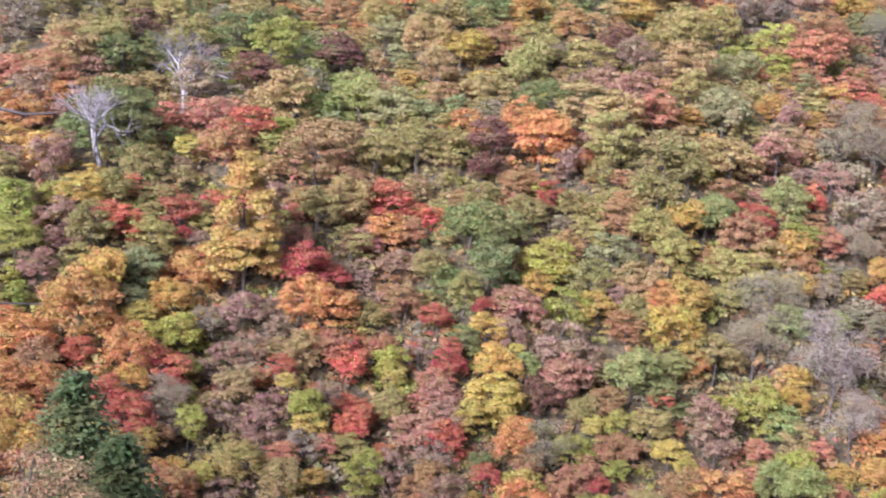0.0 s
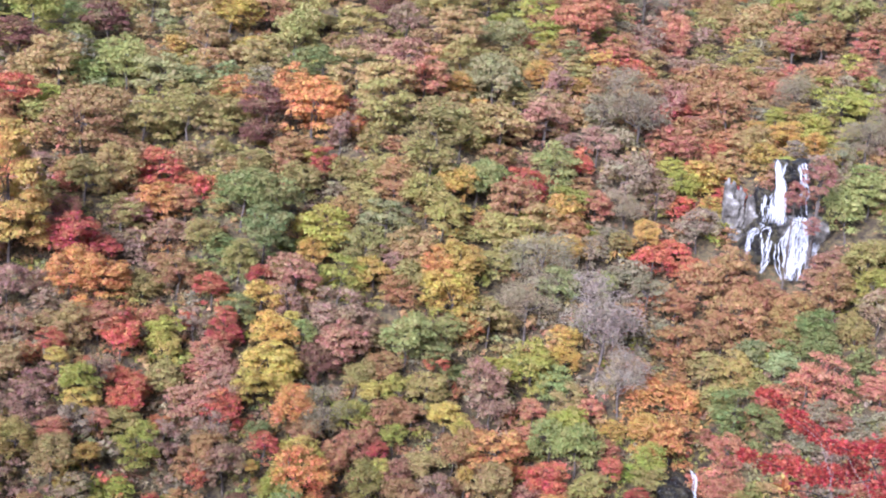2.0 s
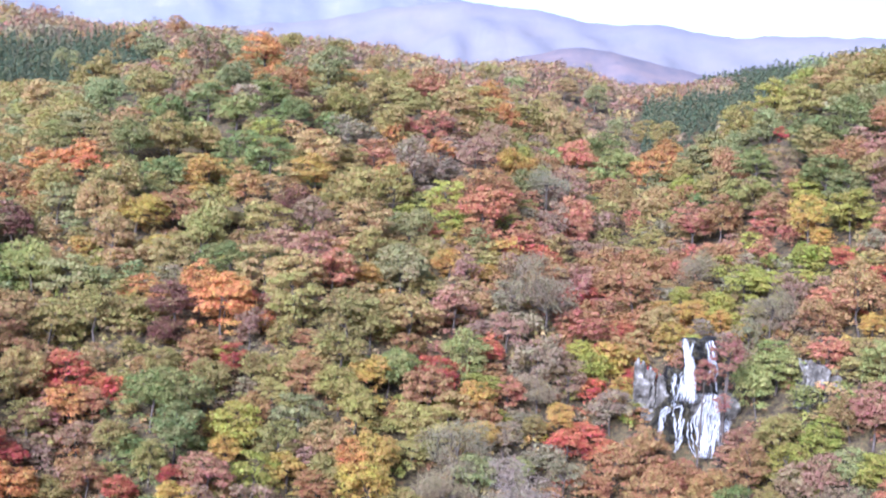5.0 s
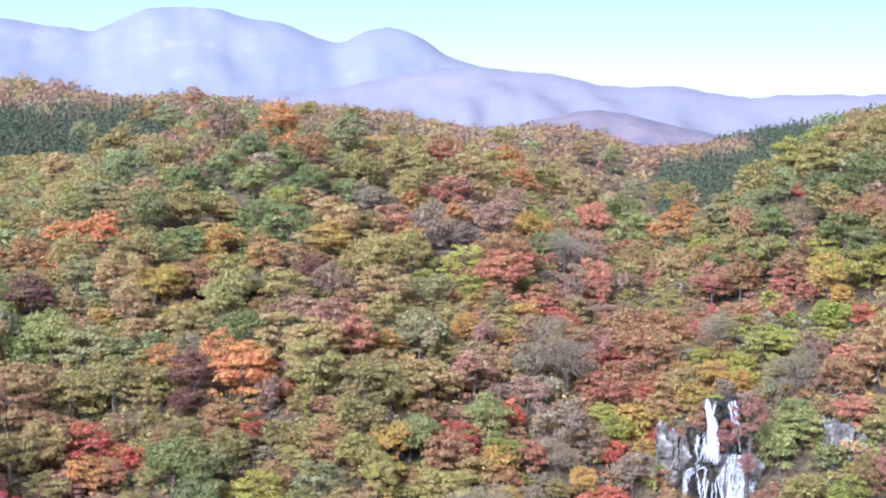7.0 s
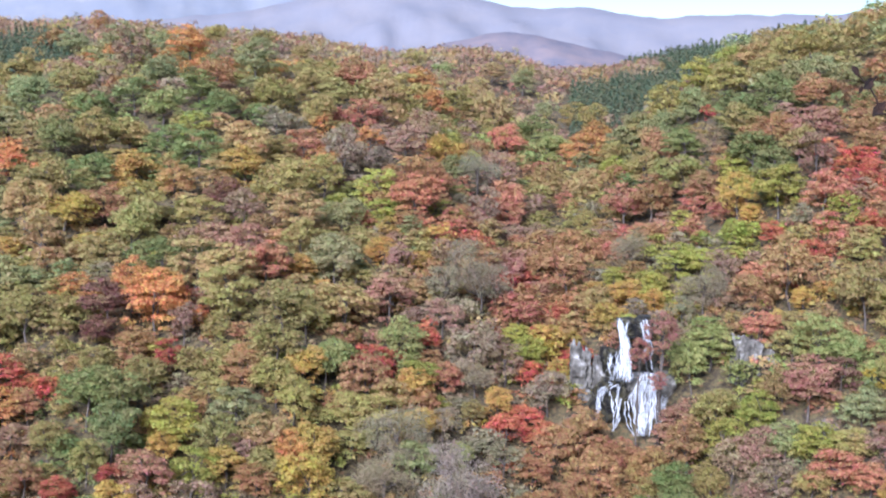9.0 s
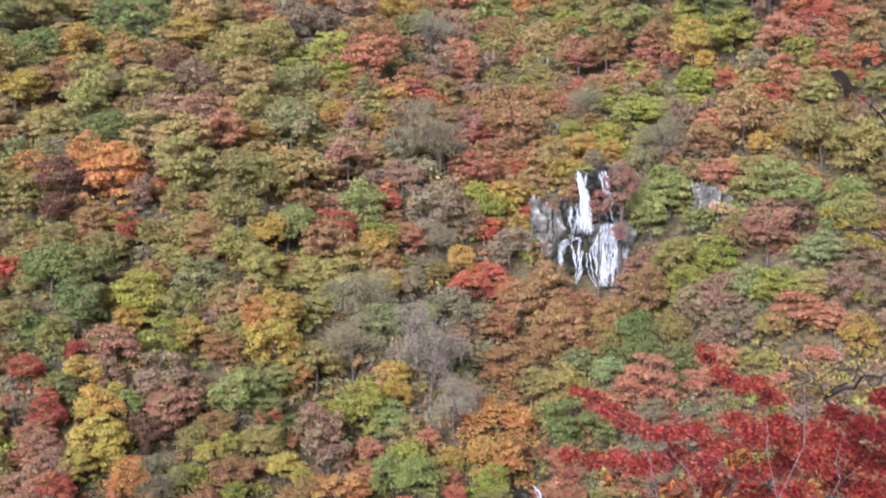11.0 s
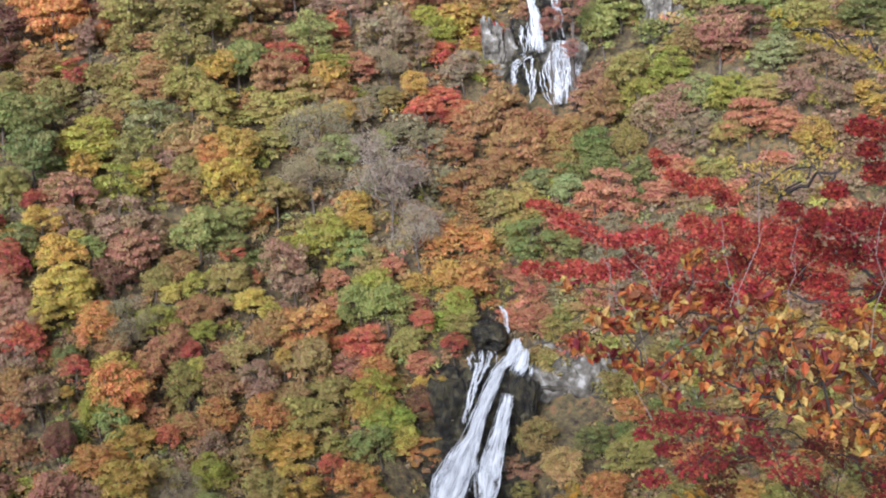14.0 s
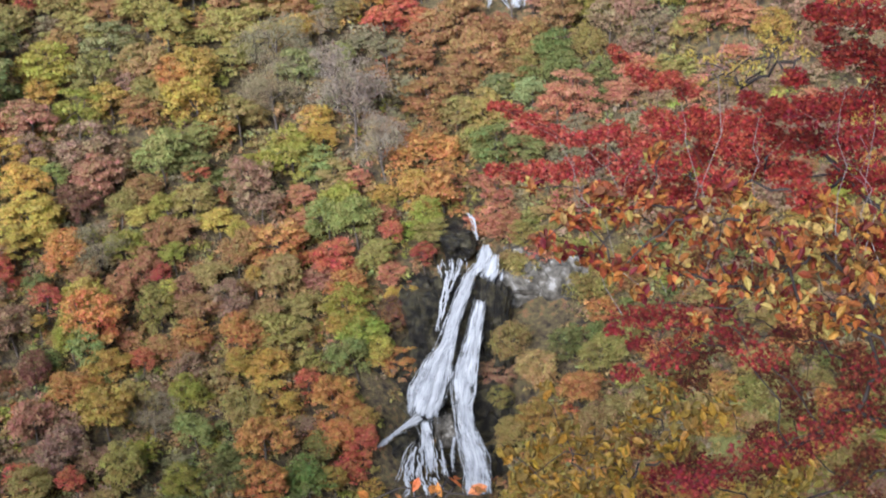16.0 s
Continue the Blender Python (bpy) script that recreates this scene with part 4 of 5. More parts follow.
grove("mauve", (-30, 177, 9.7), (-13, 192, 7.7), (-65, 187, 6.9), (-36, 198, 9.6), (-6, 201, 7.9), (-45, 200, 7.9), (-39, 204, 7.1), (-64, 198, 8.0), (-70, 199, 7.2), (-38, 209, 8.1), (-56, 206, 5.4), (1, 219, 9.3), (-1, 221, 11.2), (-70, 212, 7.5), (-45, 219, 5.6), (-21, 224, 10.4), (-24, 225, 10.4), (-32, 226, 6.7), (74, 216, 7.0), (-74, 218, 9.6), (-70, 220, 5.8), (-18, 238, 7.9), (-106, 214, 8.9), (67, 232, 9.0))
grove("mauve", (-80, 228, 8.0), (-54, 237, 8.0), (89, 227, 8.0), (84, 230, 9.1), (62, 239, 10.2), (66, 238, 9.2), (-108, 226, 9.2), (90, 234, 8.2), (-115, 239, 11.9), (-30, 267, 8.8), (27, 268, 8.8), (16, 277, 10.2), (71, 288, 9.6), (9, 297, 9.6), (-133, 267, 10.9), (-29, 308, 7.5), (-23, 313, 11.4), (94, 308, 11.7), (43, 353, 10.5), (30, 358, 10.5), (84, 358, 10.4), (11, 369, 11.9), (37, 398, 14.0), (18, 400, 14.0))
grove("mauve", (-64, 435, 15.9))
grove("bare", (76, 237, 4.1), (70, 242, 3.5), (-111, 246, 14.0), (-108, 280, 13.4))
grove("orange", (-5, 175, 8.0), (-4, 180, 9.8), (5, 184, 7.5), (8, 187, 8.5), (40, 185, 7.7), (6, 189, 9.3), (-28, 188, 8.4), (-5, 196, 7.8), (16, 196, 6.1), (-12, 197, 7.8), (-25, 198, 10.4), (11, 204, 8.0), (-28, 209, 9.9), (2, 212, 10.9), (-99, 193, 8.2), (-94, 195, 8.2), (-85, 201, 10.1), (28, 218, 12.2), (-101, 201, 11.3), (-96, 206, 13.2), (30, 226, 8.7), (-4, 231, 7.7), (-65, 222, 9.6), (-60, 223, 10.6))
grove("orange", (-10, 236, 8.8), (-84, 224, 9.9), (-57, 244, 10.3), (-35, 270, 14.0), (-41, 279, 10.3), (-129, 255, 10.4), (-78, 344, 14.0), (-8, 360, 11.6), (-91, 355, 11.8), (3, 376, 10.6), (-49, 443, 16.1), (66, 451, 17.0), (22, 476, 15.3), (95, 607, 17.0), (27, 692, 16.7))
grove("gold", (4, 177, 4.5), (33, 178, 7.5), (-24, 184, 9.9), (10, 186, 5.1), (-2, 187, 7.5), (34, 184, 7.7), (-6, 192, 5.1), (-2, 192, 7.7), (-23, 193, 7.7), (10, 200, 7.0), (-54, 193, 5.2), (-32, 198, 3.0), (-82, 186, 7.8), (-77, 188, 5.2), (18, 204, 5.4), (20, 204, 4.5), (-2, 206, 3.1), (-83, 198, 6.3), (24, 219, 7.5), (-33, 219, 8.4), (-36, 226, 7.6), (12, 229, 5.8), (-7, 232, 10.6), (-85, 218, 8.8))
grove("gold", (-96, 214, 10.7), (-20, 235, 8.8), (83, 221, 8.8), (-6, 239, 10.9), (-30, 238, 7.9), (12, 249, 8.2), (-107, 232, 9.4), (-9, 256, 9.4), (10, 256, 9.5), (25, 259, 6.4), (-127, 246, 9.0), (80, 266, 6.8), (40, 279, 6.9), (57, 285, 5.6), (-11, 292, 8.3), (53, 292, 8.4), (5, 303, 8.6), (-59, 310, 12.7), (79, 311, 11.6), (-25, 337, 12.3), (-50, 342, 14.0), (23, 392, 12.7))
grove("red", (-28, 173, 4.8), (9, 183, 5.9), (3, 191, 5.1), (-19, 194, 4.7), (-39, 196, 4.3), (-31, 202, 5.3), (-81, 190, 9.7), (10, 208, 9.0), (-38, 206, 8.1), (-51, 204, 6.3), (-85, 194, 7.2), (19, 211, 5.0), (-52, 207, 8.1), (-80, 202, 10.0), (-64, 209, 5.5), (-55, 214, 9.3), (-93, 201, 7.4), (-8, 222, 4.2), (-41, 221, 5.6), (-44, 226, 6.7), (-98, 228, 9.2), (26, 253, 9.4), (-92, 238, 9.4), (32, 255, 7.4))
grove("red", (-59, 252, 10.6), (30, 259, 7.5), (7, 266, 4.9), (13, 271, 7.2), (-89, 263, 12.4), (35, 282, 5.8), (39, 291, 7.2), (81, 292, 7.0), (33, 312, 8.9), (104, 304, 7.4))
grove("yellow", (14, 196, 6.1), (-69, 188, 5.2), (-14, 204, 5.3), (-26, 202, 8.8), (-73, 195, 6.2), (-57, 201, 6.2), (-3, 213, 4.1), (-35, 210, 6.3), (-62, 206, 4.5), (-6, 215, 6.9), (-31, 213, 7.3), (-33, 214, 10.0), (-17, 216, 5.5), (-48, 215, 6.5), (-31, 223, 3.3), (-86, 208, 5.6), (-88, 211, 6.7), (-97, 216, 4.9), (-34, 261, 4.8), (-98, 257, 5.6))
grove("pink", (-33, 183, 9.1), (30, 194, 6.2), (-12, 204, 6.2), (8, 207, 7.2), (-42, 207, 9.9), (-40, 213, 7.3), (-23, 221, 10.3), (-32, 230, 9.6), (-60, 241, 8.2), (75, 243, 12.5), (54, 252, 7.4), (55, 253, 8.5), (50, 263, 4.3), (55, 267, 6.9), (6, 282, 12.6), (-22, 292, 13.0), (31, 311, 11.4), (98, 320, 14.0))
grove("crimson", (-15, 207, 4.0), (23, 208, 4.5), (-40, 218, 7.4), (-37, 229, 5.8), (-67, 228, 10.8), (-62, 231, 5.9), (-32, 260, 6.4), (3, 264, 8.6), (-31, 279, 6.8), (91, 393, 5.7))
grove("twiggy", (20, 224, 9.5), (17, 230, 14.0))
grove("gold", (-76, 226, 13.7), shape="tall")


# ---- the trees between them ----
fill_rng = np.random.default_rng(21)


def clear_of_water(x, y):
    """Whether a tree may stand here, and not in the stream's bed or in front of the falls."""
    b, r = math.degrees(math.atan2(x, y)), math.hypot(x, y)
    return not (9.2 < b < 12.3 and 250 < r < 279 or 5.2 < b < 9.1 and 178 < r < 210 or 3.0 < b < 8.6 and 168 < r < 194 or 6.7 < b < 9.8 and 190 < r < 216 or 9.6 < b < 12.2 and 193 < r < 206)


def crown_points(rng, kind, n):
    """Points and facings of a crown one unit across, coarser the fewer there are."""
    if kind == "pine":
        h = rng.uniform(0, 1, n) ** 1.3
        r = (0.36 * (1 - h) + 0.02) * rng.uniform(0.7, 1.1, n)
        a = rng.uniform(0, 2 * math.pi, n)
        return np.stack([r * np.cos(a), r * np.sin(a), 0.1 + h * 1.7], 1), unit(np.stack([np.cos(a), np.sin(a), np.full(n, 0.9)], 1))
    d = unit(rng.normal(size=(n, 3)))
    d[:, 2] = np.abs(d[:, 2])
    lobes = rng.normal(size=(7, 3)) * np.array([0.24, 0.24, 0.1])
    p = lobes[rng.integers(7, size=n)] + d * np.array([0.22, 0.22, 0.3]) * rng.uniform(0.5, 1.1, n)[:, None] + np.array([0, 0, 0.22])
    return p, unit(d + np.array([0, 0, 0.4]) + rng.normal(size=d.shape) * 0.4)


FILL = {"near": [], "middle": [], "far": []}  # thinner crowns for the woods between
for level, dense, leaf, core in (("near", 0.26, 0.42, 0.46), ("middle", 0.19, 0.47, 0.46), ("far", 0.1, 0.63, 0.0)):
    for k, form in enumerate(("round", "tiered", "round", "ragged", "tiered", "round")):
        FILL[level].append(broadleaf(np.random.default_rng(500 + k), form, dense, leaf, core)[1])


def wood(name, label, r0, r1, b0, b1, count, widths, tints=None, kind="low", n=600, leaf=0.04, room=0.36, record=True, odd=0.25):
    """A stretch of woodland: crowns of their neighbours' colours wherever there is room between the trees already standing."""
    rng = np.random.default_rng(len(name) * 31 + int(r0))
    vs, fs, cs, base = [], [], [], 0
    marks = np.array([(x, y, w) for x, y, w, _ in standing])
    made = []
    for _ in range(count):
        r = math.sqrt(rng.uniform(r0 * r0, r1 * r1))
        b = math.radians(rng.uniform(b0, b1))
        x, y = r * math.sin(b), r * math.cos(b)
        w = rng.uniform(*widths)
        d = np.hypot(marks[:, 0] - x, marks[:, 1] - y)
        if np.any(d < room * (marks[:, 2] + w)) or not clear_of_water(x, y):
            continue
        if tints:
            tint = tints[int(rng.integers(len(tints)))]
        else:
            near = [k for k in np.argsort(d[:len(standing)])[:4] if standing[k][3] not in ("bare", "twiggy", "pine", "crimson", "maroon", "yellow")]
            tint = standing[int(rng.choice(near))][3] if near else "olive"
            if rng.random() < odd:
                tint = ["olive", "rust", "mauve", "tan", "grey", "lime"][int(rng.integers(6))]
        marks = np.vstack([marks, (x, y, w)])
        made.append((x, y, w, tint))
        foot = np.array([x, y, float(ground_at(x, y)) - 0.3])
        if kind in FILL:
            v, f = FILL[kind][int(rng.integers(len(FILL[kind])))]
            a = rng.uniform(0, 2 * math.pi)
            turn = np.array([[math.cos(a), math.sin(a), 0], [-math.sin(a), math.cos(a), 0], [0, 0, 1.0]])
            v = v @ turn * (w / 10.2 * rng.uniform(0.85, 1.2, 3) * np.array([1.0, 1.0, 0.76])) + foot
        else:
            p, nn = crown_points(rng, kind, n)
            s = np.array([1.2 * rng.uniform(0.85, 1.15), 1.2 * rng.uniform(0.85, 1.15), rng.uniform(0.85, 1.25)]) * w
            v, f = sprays(rng, p * s + foot, nn, leaf * w, 0.12)
        c = np.array(TINTS[tint][:3]) * rng.uniform(0.85, 1.15) * (1 + rng.normal(size=3) * 0.05)
        vs.append(v)
        fs.append(f + base)
        cs.append(np.tile(np.append(c, 1.0), (len(v), 1)))
        base += len(v)
    if record:
        standing.extend(made)
    me = mesh_of(name, np.concatenate(vs), np.concatenate(fs), FAR_LEAF)
    layer = me.color_attributes.new("tint", "FLOAT_COLOR", "POINT")
    layer.data.foreach_set("color", np.concatenate(cs).astype(np.float32).ravel())
    return tagged(new(name, me), label, "woods", kind="stuff")


wood("lower_woods", "rust, gold and olive woods low on the steep slope", 140, 222, -33, 27, 6000, (4.5, 7.5), kind="near", odd=0.15, room=0.27)
wood("slope_woods", "dense autumn woods on the steep slope", 222, 262, -33, 27, 9000, (5.0, 8.5), kind="near", odd=0.12, room=0.27)
wood("hillside_woods", "dense autumn woods on the hillside", 262, 370, -33, 27, 9000, (6.5, 10.0), kind="middle", odd=0.1, room=0.27)
wood("undergrowth", "low shrubs and saplings under the trees", 138, 320, -33, 27, 9000, (2.6, 5.0), n=60, leaf=0.13, room=0.15, record=False, odd=0.4)
wood("brushwood", "low brush and fallen branches on the steep bank", 142, 240, -33, 27, 9000, (1.5, 3.0), ["olive", "rust", "grey", "mauve", "tan", "lime", "sage"], n=30, leaf=0.17, room=0.14, record=False)
wood("far_conifers", "dark green conifer plantation on the far slope", 560, 745, -24, -10.6, 6000, (4.6, 7), ["pine"], "pine", 90, 0.11, room=0.24)
wood("valley_conifers", "dark green conifer plantation in the far valley", 650, 840, 7.9, 20, 4200, (4.6, 7.0), ["pine"], "pine", 70, 0.12, room=0.3)
wood("distant_conifers", "blue-green conifer strip at the head of the valley", 1120, 1400, 9.9, 17, 2600, (5.5, 8.0), ["pine"], "pine", 50, 0.14, room=0.3)
wood("hilltop_woods", "green and olive woods over the brow of the hill", 370, 560, -27, 1, 5200, (8, 12), kind="far", odd=0.1, room=0.28)
wood("brow_woods", "autumn woods over the brow of the hill", 370, 560, 1, 24, 4400, (8, 12), kind="far", odd=0.12, room=0.28)
# The many mauve and grey crowns here put far-off haze into the tints.
wood("distant_woods", "distant autumn woods in mauve and rust", 560, 1250, -24, 11, 7500, (9, 14), ["olive", "rust", "tan", "mauve", "mauve", "pink", "grey", "mauve"], n=80, leaf=0.105)


# ---- the near trees and shrubs that lean into the view ----
def palmate(rng, centres, normals, size):
    """Five-pointed maple leaves."""
    n = len(centres)
    side = unit(np.cross(normals, rng.normal(size=(n, 3))))
    up = np.cross(normals, side)
    ang = np.linspace(-2.45, 2.45, 11)
    reach = np.array([0.55, 0.28, 0.85, 0.4, 1.0, 0.42, 1.0, 0.4, 0.85, 0.28, 0.55])
    reach[5], ang[5] = 1.15, 0.0
    reach[4], reach[6] = 0.45, 0.45
    reach[3], reach[7] = 0.95, 0.95
    reach[2], reach[8] = 0.4, 0.4
    reach[1], reach[9] = 0.75, 0.75
    reach[0], reach[10] = 0.3, 0.3
    s = (size * rng.uniform(0.7, 1.25, n))[:, None, None]
    ring = np.cos(ang)[None, :, None] * up[:, None] + np.sin(ang)[None, :, None] * side[:, None]
    ring = centres[:, None] + ring * reach[None, :, None] * s - normals[:, None] * (np.abs(np.sin(ang)) * 0.25)[None, :, None] * s
    v = np.concatenate([centres[:, None], ring], 1)
    f = np.array([(0, k, k + 1) for k in range(1, 11)])
    return v.reshape(-1, 3), (np.arange(n)[:, None, None] * 12 + f).reshape(-1, 3)


def oval(rng, centres, normals, size):
    """Pointed oval leaves, folded along the midrib; two quads each."""
    n = len(centres)
    way = unit(np.cross(normals, rng.normal(size=(n, 3))) + np.array([0, 0, -0.5]))
    side = unit(np.cross(way, normals))
    up = np.cross(side, way)
    s = (size * rng.uniform(0.7, 1.25, n))[:, None]
    base, tip = centres - way * s, centres + way * s - up * s * 0.2
    v = np.stack([base, centres - way * s * 0.35 + side * s * 0.5 + up * s * 0.15, centres + way * s * 0.35 + side * s * 0.42 + up * s * 0.1, tip,
                  centres + way * s * 0.35 - side * s * 0.42 + up * s * 0.1, centres - way * s * 0.35 - side * s * 0.5 + up * s * 0.15], 1)
    f = np.array([(0, 1, 2, 3), (0, 3, 4, 5)])
    return v.reshape(-1, 3), (np.arange(n)[:, None, None] * 6 + f).reshape(-1, 4)


def near_plant(name, label, category, root, groups, bark, seed, thick=0.012, twist=0.1):
    """A plant whose limbs run from the root to each spray of leaves. groups: sprays, leaf maker, leaf size, leaves a spray, tints, flatness."""
    rng = np.random.default_rng(seed)
    ob = new(name)
    nodes, parent, weight = [np.array(root, float)], [-1], [0]
    every = [(np.array(s[:3]), s[3], g) for g in groups for s in g[0]]
    every.sort(key=lambda e: np.linalg.norm(e[0] - nodes[0]))
    for c, _, _ in every:
        gap = [np.linalg.norm(c - q) + 0.28 * np.linalg.norm(q - nodes[0]) for q in nodes]
        parent.append(int(np.argmin(gap)))
        nodes.append(c - np.array([0, 0, 0.02]))
        weight.append(0)
    for k in range(len(nodes) - 1, 0, -1):
        weight[k] += 1
        weight[parent[k]] += weight[k]
    wood_pieces = []
    for k in range(1, len(nodes)):
        a, b = nodes[parent[k]], nodes[k]
        r1 = thick * math.sqrt(weight[k]) * 0.5
        r0 = min(thick * math.sqrt(weight[parent[k]]) * 0.5, r1 * 1.5)
        wood_pieces.append(tube(bent(rng, a, b, 6, 0.05), np.linspace(r0, r1 * 0.8, 6), 5))
    shade = {}
    for c, radius, g in every:
        sprays_of, maker, size, count, tints, flat = g
        for _ in range(4):
            tipway = unit(rng.normal(size=3)) * radius * np.array([1, 1, flat + 0.2])
            wood_pieces.append(tube(bent(rng, c - np.array([0, 0, 0.02]), c + tipway, 4, 0.08), np.linspace(thick * 0.28, thick * 0.1, 4), 3))
        n = int(count * rng.uniform(0.8, 1.2) * min(2.0, max(0.4, radius / 0.08)))
        d = unit(rng.normal(size=(n, 3))) * (rng.uniform(0, 1, n) ** 0.45)[:, None]
        tier = np.round(d[:, 2] * 2.2) / 2.2
        d[:, 2] = 0.35 * d[:, 2] + 0.65 * tier
        p = c + d * radius * np.array([1.15, 1.15, flat])
        nn = unit(np.array([0, -0.35, 1.0]) + rng.normal(size=(n, 3)) * 0.55)
        pick = rng.integers(len(tints), size=n)
        for k, tint in enumerate(tints):
            m = pick == k
            if m.any():
                shade.setdefault((tint, maker), []).append(maker(rng, p[m], nn[m], size))
    part("branchwork", mesh_of("branchwork", *joined(wood_pieces), bark, True), ob)["kind"] = "stuff"
    for (tint, maker), pieces in shade.items():
        leaves = part("foliage", mesh_of("foliage", *joined(pieces), NEAR_LEAF), ob)
        leaves.color = srgb(*tint)
        leaves["kind"] = "stuff"
    return tagged(ob, label, category)


near_plant("red_maple", "deep red maple with small pointed leaves and thin branches", "maple tree", (3.24, 6.18, -4.31), [
    ([(1.24, 7.23, -2.16, 0.03), (1.37, 7.65, -2.30, 0.04), (1.47, 7.90, -2.41, 0.06), (1.40, 7.14, -2.24, 0.06), (1.60, 7.79, -2.50, 0.07), (1.56, 7.27, -2.37, 0.07), (1.60, 7.08, -2.35, 0.06), (1.72, 7.25, -2.42, 0.05), (1.71, 6.95, -2.31, 0.07), (1.92, 7.44, -2.46, 0.08), (1.98, 7.33, -2.50, 0.09), (2.01, 7.72, -2.10, 0.04), (2.10, 7.91, -2.20, 0.05), (1.91, 7.01, -2.02, 0.04), (2.03, 7.24, -2.13, 0.06), (2.02, 6.95, -2.09, 0.06), (2.18, 7.25, -2.17, 0.06), (2.31, 7.42, -2.29, 0.07), (1.83, 6.93, -2.47, 0.10), (1.81, 7.43, -2.59, 0.08), (1.58, 6.95, -2.46, 0.08), (1.49, 7.02, -2.49, 0.07), (1.43, 7.18, -2.51, 0.07), (1.39, 7.56, -2.65, 0.07), (1.23, 7.32, -2.53, 0.05), (2.01, 6.99, -2.27, 0.07), (2.00, 7.08, -2.45, 0.09)], palmate, 0.017, 200, [(158, 66, 52), (130, 48, 38), (180, 94, 76), (144, 56, 44)], 0.7),
    ([(2.01, 6.69, -2.25, 0.09), (2.29, 7.23, -2.38, 0.07), (2.28, 6.95, -2.37, 0.10), (2.56, 7.41, -2.50, 0.09), (2.31, 6.69, -2.39, 0.10), (2.28, 7.15, -2.57, 0.09), (2.04, 6.86, -2.49, 0.10), (2.42, 6.68, -2.31, 0.09), (2.65, 7.33, -2.73, 0.11), (2.02, 7.45, -2.79, 0.10), (1.74, 7.19, -2.71, 0.09), (2.14, 7.11, -2.73, 0.10), (2.17, 6.57, -2.50, 0.09), (2.57, 6.70, -2.40, 0.10), (2.58, 6.71, -2.58, 0.10), (2.55, 6.38, -2.58, 0.10)], palmate, 0.017, 270, [(150, 54, 42), (122, 44, 36), (172, 80, 62), (136, 48, 38)], 0.8),
    # upper right sprays: darker reds, with shade put into the leaf tints
    ([(2.42, 6.75, -2.18, 0.06), (2.43, 6.44, -2.14, 0.07), (2.46, 6.20, -2.10, 0.09), (2.61, 6.29, -2.12, 0.10), (2.74, 6.30, -2.13, 0.10), (2.94, 6.46, -2.17, 0.11), (2.69, 6.64, -2.40, 0.10), (2.56, 5.95, -2.18, 0.10), (2.72, 5.99, -2.19, 0.10), (2.63, 6.22, -1.87, 0.07), (2.75, 6.27, -1.88, 0.07), (2.87, 6.31, -1.96, 0.09), (2.51, 6.12, -1.63, 0.06), (2.89, 6.76, -1.83, 0.08), (2.69, 5.99, -1.65, 0.09), (2.57, 6.56, -2.05, 0.06), (2.84, 6.60, -2.59, 0.10), (2.68, 5.93, -2.37, 0.10), (2.61, 5.73, -2.55, 0.10), (2.91, 6.14, -1.90, 0.11), (2.89, 5.99, -2.37, 0.12), (2.56, 6.15, -1.75, 0.05)], palmate, 0.017, 260, [(122, 38, 32), (102, 33, 28), (142, 50, 40)], 0.8),
    ([(1.51, 6.13, -2.97, 0.05), (1.61, 6.27, -2.98, 0.08), (1.63, 6.04, -2.88, 0.09), (1.69, 5.91, -2.83, 0.10), (1.99, 6.60, -3.22, 0.12), (1.88, 5.88, -2.86, 0.11), (1.70, 6.43, -3.20, 0.07), (1.64, 5.83, -3.02, 0.08), (1.80, 6.13, -3.13, 0.10), (1.49, 5.91, -3.08, 0.07), (2.06, 6.08, -3.09, 0.11), (2.06, 5.70, -3.01, 0.11), (1.77, 6.32, -3.89, 0.11), (1.72, 5.70, -3.56, 0.11), (2.02, 6.21, -3.85, 0.13), (1.99, 5.63, -3.46, 0.12), (2.29, 6.00, -3.67, 0.14), (2.30, 5.62, -3.38, 0.14), (2.68, 6.14, -3.60, 0.17), (2.82, 6.19, -3.44, 0.17)], palmate, 0.018, 100, [(126, 46, 38), (106, 38, 33), (146, 64, 50)], 0.5)], NEAR_BARK, 41, 0.0026)
